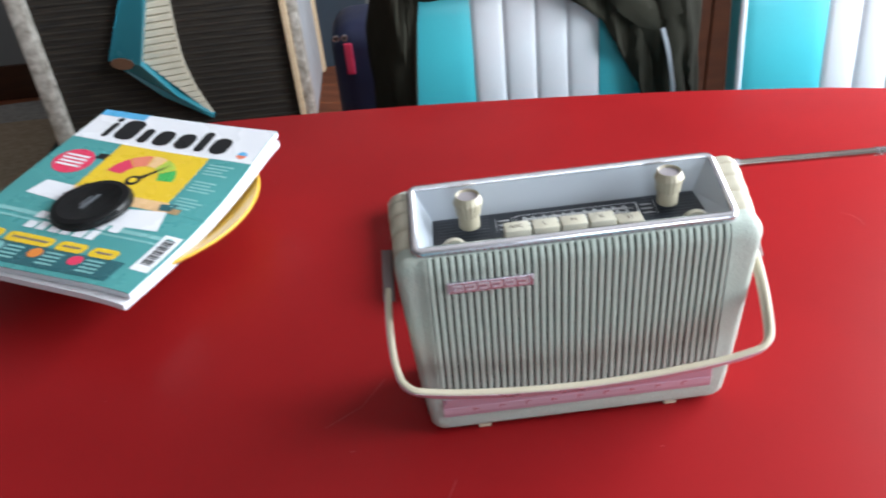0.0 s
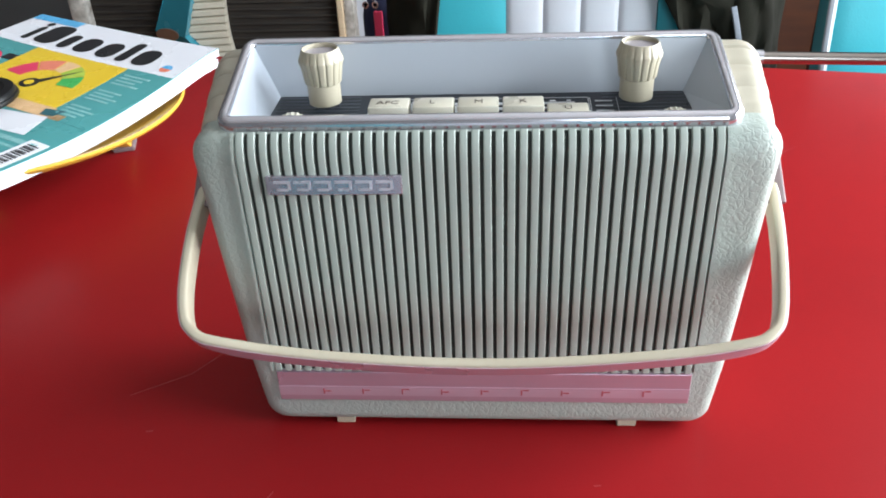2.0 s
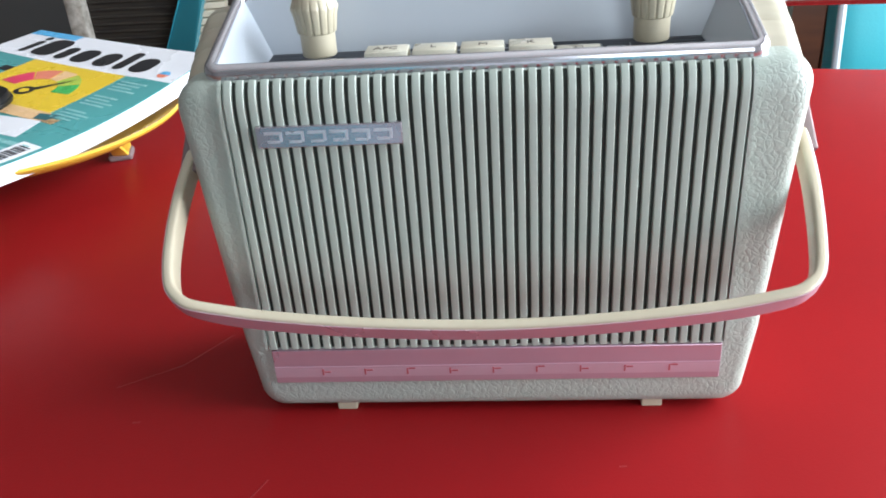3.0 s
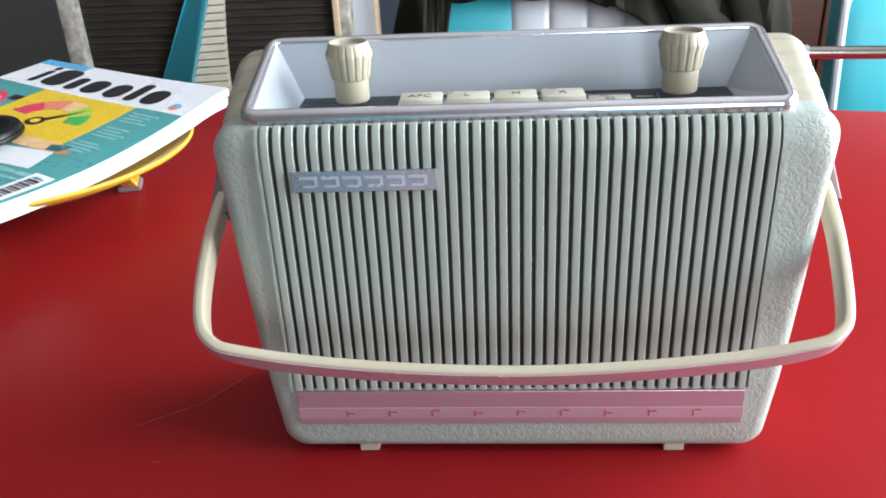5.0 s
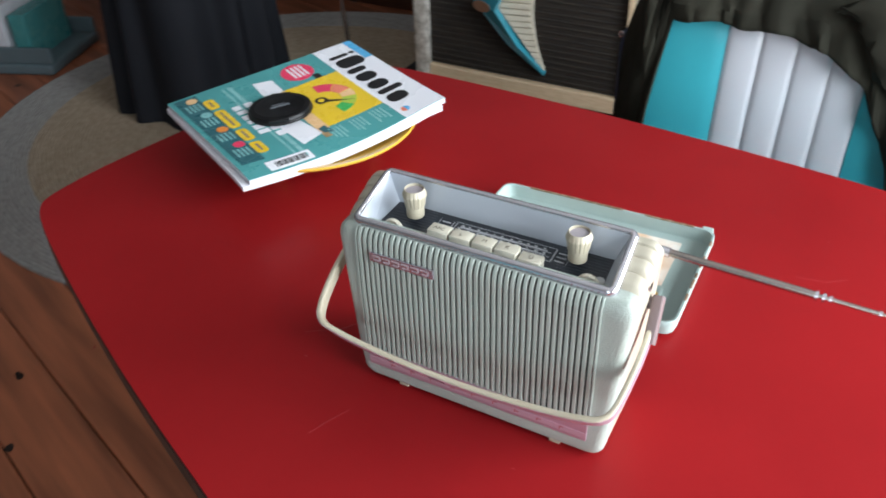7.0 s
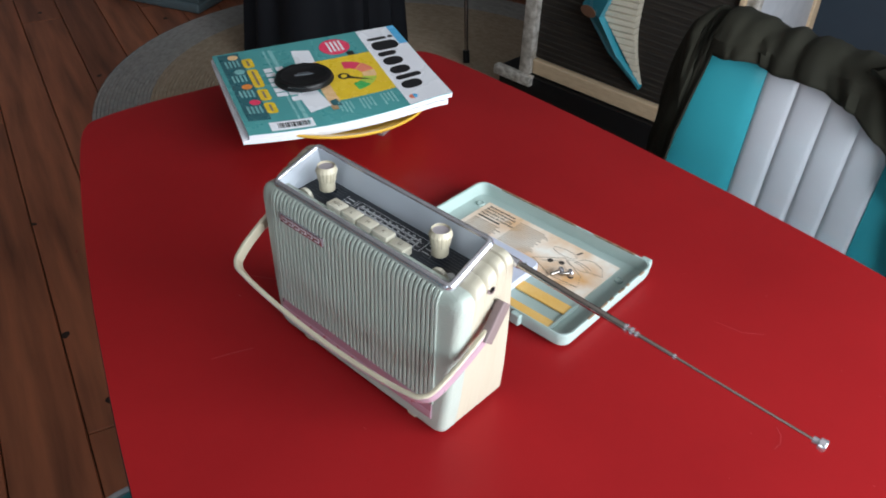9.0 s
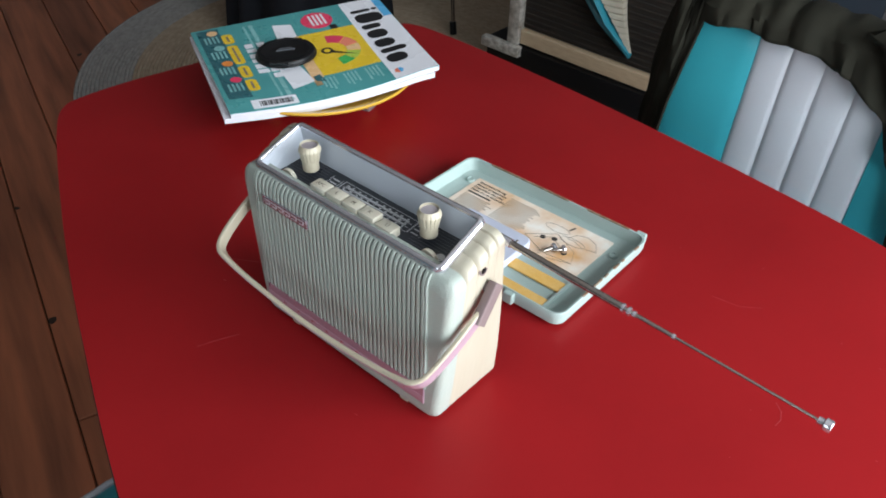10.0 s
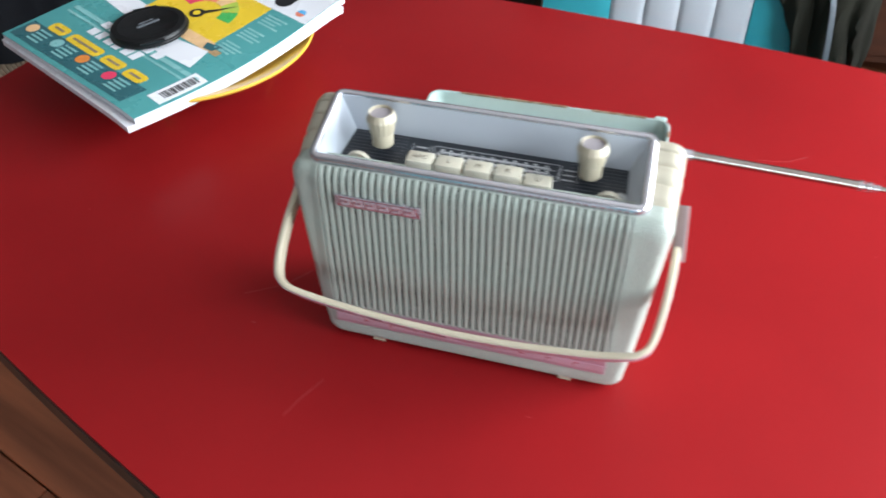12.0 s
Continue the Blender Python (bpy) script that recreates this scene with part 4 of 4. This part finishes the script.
bm = bmesh.new()
NX, NV = 96, 64
grid = []
for i in range(NX + 1):
    x = -0.285 + 0.570 * i / NX
    fl = front_length(x)
    col = []
    total = fl + 0.09 + 0.30
    for j in range(NV + 1):
        s = total * j / NV
        hump = 0.012 + 0.018 * noise.noise(Vector((x * 9, 0.3, 0)))
        end = max(0.0, (abs(x) - 0.235) / 0.050)
        if s < fl:
            y, z = -0.046 - hump * 0.5, 0.395 - (fl - s)
            ny, nz = -1, 0
        elif s < fl + 0.09:
            a = math.pi * (s - fl) / 0.09
            y, z = -0.046 * math.cos(a) * (1 + hump), 0.395 + (0.018 + 0.8 * hump) * math.sin(a)
            ny, nz = -math.cos(a), math.sin(a)
        else:
            y, z = 0.050, 0.395 - (s - fl - 0.09)
            ny, nz = 1, 0
        p = Vector((x * 14, s * 4 + x * 9, 2.2))
        fold = 0.024 * noise.noise(p) + 0.011 * noise.noise(p * 2.3) + 0.005 * noise.noise(p * 5.1) + 0.003 * math.sin(x * 120 + 5 * s)
        free = min(1.0, abs(s - fl - 0.045) / 0.15)
        fold *= 0.6 + 0.9 * free
        z -= 0.10 * end ** 2 if s > 0 else 0
        y += (0.01 - y) * min(1, end) * 0.85
        x2 = x + 0.008 * noise.noise(Vector((s * 12, x * 6, 7)))
        col.append(bm.verts.new((x2, y + ny * (abs(fold) if ny else 0), z + nz * fold)))
    grid.append(col)
for i in range(NX):
    for j in range(NV):
        bm.faces.new((grid[i][j], grid[i + 1][j], grid[i + 1][j + 1], grid[i][j + 1]))
body = part("body", bm, OLIVE, jacket, "crumpled olive cloth", smooth=True)
sol = body.modifiers.new("thickness", "SOLIDIFY")
sol.thickness, sol.offset = 0.004, 0
slv = []
for k in range(15):
    a = k / 14
    slv.append((0.06 + 0.15 * a + 0.012 * math.sin(a * 9), -0.060 - 0.010 * math.sin(a * 5), 0.425 - 0.05 * a - 0.16 * a * a))
rings = []
for i, p in enumerate(slv):
    q = Vector(p)
    rings.append([q + Vector((math.cos(b) * 0.024 + 0.016 * noise.noise(Vector((i * 0.5, b, 0))), math.sin(b) * 0.014, math.cos(b) * 0.016 + 0.013 * noise.noise(Vector((i * 0.7, b * 2, 3))))) for b in [2 * math.pi * n / 16 for n in range(16)]])
part("sleeve", loft(rings), OLIVE, jacket, "rumpled sleeve", smooth=True)
part("zip", sweep(catmull([(0.196, -0.076, 0.285), (0.206, -0.082, 0.24), (0.214, -0.085, 0.18), (0.220, -0.086, 0.10), (0.222, -0.084, 0.02)], 5), round_rect(0.0038, 0.0018, 0.001, 2), up=(0, 1, 0)), ZIP, jacket, "grey metal zip")
part("collar", sweep(catmull([(0.10, -0.03, 0.415), (0.16, -0.045, 0.405), (0.20, -0.055, 0.36), (0.215, -0.062, 0.30)], 5), round_section(0.022, 12, 0.010), up=(0, 1, 0)), OLIVE, jacket, smooth=True)

# ---- speaker cabinet with a fin ornament ----
cab = thing("speaker_cabinet", "vintage speaker cabinet with dark woven grille and speckled trim", "speaker", pose(-0.77, 1.74, 0.170) @ Matrix.Diagonal((1.23, 1.23, 1.23, 1)))
part("cabinet_body", box(-0.268, 0.304, 0.012, 0.40, 0.0, 0.80, 0.006), SILVERSIDE, cab, "silver-grey covered box", smooth=True)
part("grille", box(-0.262, 0.276, 0.002, 0.011, 0.045, 0.77), WEAVE, cab, "dark brown woven grille cloth")
for i in range(46):
    z = 0.055 + 0.0155 * i
    part("grille_thread", sweep([(-0.260, 0.001, z), (0.274, 0.001, z)], round_section(0.0028, 6)), WEAVE, cab)
part("left_trim", box(-0.302, -0.262, -0.022, 0.05, -0.005, 0.80, 0.008), SPECK, cab, "speckled silver upright trim", smooth=True)
part("right_trim", box(0.276, 0.290, -0.016, 0.012, 0.0, 0.80, 0.003), GOLD, cab, "tan upright trim")
part("right_edge", box(0.290, 0.312, -0.012, 0.03, 0.0, 0.80, 0.004), SPECK, cab, "pale speckled corner edge", smooth=True)
part("rear_edge", box(0.300, 0.312, 0.37, 0.404, 0.0, 0.80, 0.003), GOLD, cab, "tan wooden back edge")
part("bottom_trim", box(-0.262, 0.276, -0.012, 0.010, 0.0, 0.042, 0.004), GOLD, cab, "tan wooden bottom rail")
# boomerang fin
FIN = [(-0.136, 0.290), (-0.030, 0.445), (0.086, 0.605), (0.102, 0.590), (0.030, 0.440), (-0.040, 0.288), (0.020, 0.215), (0.097, 0.158), (0.094, 0.150), (-0.020, 0.208)]
DEEP = (0.016, 0.020, 0.012, 0.014, 0.040, 0.062, 0.040, 0.014, 0.012, 0.020)
fin = part("fin", loft([[(x, -d, z) for (x, z), d in zip(FIN, DEEP)], [(x, 0.0, z) for x, z in FIN]]), FINT, cab, "turquoise enamelled boomerang fin", m=pose(-0.0077, 0, -0.112) @ Matrix.Diagonal((0.855, 1, 1.2, 1)))
part("fin_badge", loft([[(-0.092 + 0.032 * math.cos(a), y - 0.016 * (0.5 + 0.5 * math.cos(a)) - 0.014, 0.289 + 0.011 * math.sin(a)) for a in [2 * math.pi * i / 20 for i in range(20)]] for y in (-0.0245, -0.0205)]), COPPER, fin, "oval copper-brown badge")


def fin_span(z):
    """Inner and outer edge of the slats at height z, and how far out along the wing it is."""
    k = (0.288 - z) / 0.130 if z < 0.288 else (z - 0.288) / 0.302
    return -0.040 + (0.132 if z < 0.288 else 0.140) * k, 0.052 + (0.045 if z < 0.288 else 0.052) * k ** 1.8, k


for i in range(32):
    z = 0.166 + 0.0130 * i
    lo, hi = fin_span(z - 0.0056), fin_span(z + 0.0056)
    if min(lo[1] - lo[0], hi[1] - hi[0]) > 0.003:
        d = -0.040 + 0.032 * lo[2]
        part("slat", loft([[(lo[0], d * s, z - 0.0056), (lo[1], d * s * 0.6, z - 0.0056), (hi[1], d * s * 0.6, z + 0.0056), (hi[0], d * s, z + 0.0056)] for s in (0, 0.92)] + [[(lo[0], d, z - 0.0042), (lo[1], d * 0.66, z - 0.0042), (hi[1], d * 0.66, z + 0.0042), (hi[0], d, z + 0.0042)]]), FINC, fin)

amp = thing("amplifier_box", "low black box with silver corners under the speaker cabinet", "amplifier", pose(-0.832, 1.69, 0) @ Matrix.Diagonal((1, 1, 0.79, 1)))
part("body", box(-0.39, 0.37, 0.02, 0.42, 0.0, 0.21, 0.008), BLACK, amp, smooth=True)
part("top_rail", box(-0.40, -0.24, 0.0, 0.03, 0.17, 0.213, 0.004), SPECK, amp, "silver corner rail", smooth=True)

# navy bag between cabinet and chair
bag = thing("backpack", "navy nylon bag with a red pull tag", "bag", pose(-0.16, 1.12, 0) @ Matrix.Diagonal((1, 1, 1.07, 1)))
part("body", box(-0.09, 0.12, -0.06, 0.12, 0.0, 0.66, 0.045, 4), NAVY, bag, smooth=True)
part("pull_tag", box(-0.062, -0.046, -0.068, -0.062, 0.575, 0.635, 0.002), REDP, bag, "pinkish red pull tag")
for x in (-0.075, -0.058):
    part("ring", lathe([(0.006, 0), (0.006, 0.003), (0.0035, 0.003), (0.0035, 0)], 14), CHROME, bag, m=pose(x, -0.0625, 0.645, 90, 0, 0))

# dark sideboard behind the chairs
side = thing("sideboard", "dark mahogany sideboard standing behind the chairs", "sideboard", pose(0.95, 1.85, 0))
part("carcass", box(-0.45, 0.48, 0.0, 0.45, 0.08, 0.90, 0.006), MAHOG, side)
for i in range(3):
    part("door", box(-0.435 + 0.302 * i, -0.137 + 0.302 * i, -0.018, -0.001, 0.11, 0.87, 0.004), MAHOG, side)
for x in (-0.42, 0.45):
    for y in (0.04, 0.40):
        part("foot", box(x - 0.025, x + 0.025, y - 0.025, y + 0.025, 0, 0.08, 0.004), MAHOG, side)

# black draped stand, thin stand pole, crate
drap = thing("draped_stand", "tall stand covered by a black gathered cloth to the floor", "draped stand", pose(-1.97, 1.56, 0) @ Matrix.Diagonal((1.1, 1.1, 1.1, 1)))
rings = []
for j in range(15):
    z = 0.01 + 0.84 * j / 14
    rings.append([((0.275 - 0.05 * j / 14 + (0.022 - 0.010 * j / 14) * math.sin(11 * a + 2 * math.sin(3 * a)) + 0.010 * math.sin(5 * a + j * 0.15)) * math.cos(a), (0.275 - 0.05 * j / 14 + (0.022 - 0.010 * j / 14) * math.sin(11 * a + 2 * math.sin(3 * a)) + 0.010 * math.sin(5 * a + j * 0.15)) * math.sin(a), z) for a in [2 * math.pi * i / 120 for i in range(120)]])
part("cloth", loft(rings), BLACKCLOTH, drap, "black gathered cloth", smooth=True)
pole = thing("stand_pole", "thin grey metal stand leg with a black rubber tip", "stand", pose(-1.540, 1.900, 0))
part("tube", sweep([(0, 0, 0.03), (-0.12, 0.05, 0.95)], round_section(0.008, 10)), STEEL, pole, smooth=True)
part("rubber_tip", sweep([(0.002, -0.001, 0.012), (-0.006, 0.002, 0.06)], round_section(0.013, 10)), BLACK, pole, "black rubber foot", smooth=True)
crate = thing("storage_crate", "grey-blue plastic crate with teal and orange things in it", "crate", pose(-2.99, 1.50, 0.0, 0, 0, 22))
part("base", box(-0.26, 0.26, -0.20, 0.20, 0.0, 0.045, 0.012, 3), CRATE, crate, smooth=True)
for y in (-0.19, 0.17):
    part("side_wall", box(-0.26, 0.26, y, y + 0.02, 0.045, 0.11, 0.005), CRATE, crate)
for i, m in enumerate((TEALL, ORANGEP, GLOSSW, TEALP)):
    part("content", box(-0.20 + 0.10 * i, -0.13 + 0.10 * i, -0.15, 0.14, 0.045, 0.26 - 0.03 * (i % 2), 0.004), m, crate)

# rug
rug = thing("round_rug", "round braided jute rug with a grey border", "rug", pose(-1.574, 1.554, 0.0) @ Matrix.Diagonal((1.152, 1.152, 1, 1)))
for k in range(80):
    r = 0.012 + 0.0116 * k
    tube = lathe([(r - 0.0056, 0.001), (r - 0.0048, 0.007), (r, 0.0090), (r + 0.0048, 0.007), (r + 0.0056, 0.001)], 72)
    part("braid", tube, JUTEG if k > 65 else JUTE, rug, smooth=True, m=pose(0, 0, 0, 0, 0, 5 * k))

# floor boards
fl = tagged(new("floor"), "worn reddish-brown wooden floor boards", kind="structure")
part("subfloor", box(-4.6, 2.8, -3.4, 2.9, -0.06, -0.022), KNOT, fl)
fl_turn = -17.5
ca, sa = math.cos(radians(fl_turn)), math.sin(radians(fl_turn))
for row in range(-30, 31):
    v = 0.160 * row + 0.010
    ox, oy = -0.8 - v * sa, v * ca
    # the stretch of this row that lies inside the walls
    lo = max((XW - 0.05 - ox) / ca, (oy - YN - 0.05) / -sa)
    hi = min((XE + 0.05 - ox) / ca, (oy - YS + 0.05) / -sa)
    cuts = [lo] + [3.303 * c + 0.9 * (row % 3) for c in range(-3, 4) if lo + 0.3 < 3.303 * c + 0.9 * (row % 3) < hi - 0.3] + [hi]
    for u0, u1 in zip(cuts, cuts[1:]):
        if u1 - u0 > 0.1:
            h = (u1 - u0) / 2 - 0.0015
            uc = (u0 + u1) / 2
            part("floor_board", box(-h, h, -0.0785, 0.0785, -0.022, 0.0, 0.0025, 1), FLOORW, fl, m=pose(ox + uc * ca, oy + uc * sa, 0, 0, 0, fl_turn + (180 if row % 2 else 0)))
random.seed(9)
for _ in range(46):
    x, y = random.uniform(-3.2, -0.5), random.uniform(-0.8, 1.4)
    q = random.uniform(0.004, 0.010)
    part("knot", slab([(q * (1.3 + 0.2 * math.sin(3 * a)) * math.cos(a), q * math.sin(a)) for a in [2 * math.pi * i / 12 for i in range(12)]], 0.0002, 0.0008), KNOT, fl, m=pose(x, y, 0, 0, 0, fl_turn + random.uniform(-40, 40)))
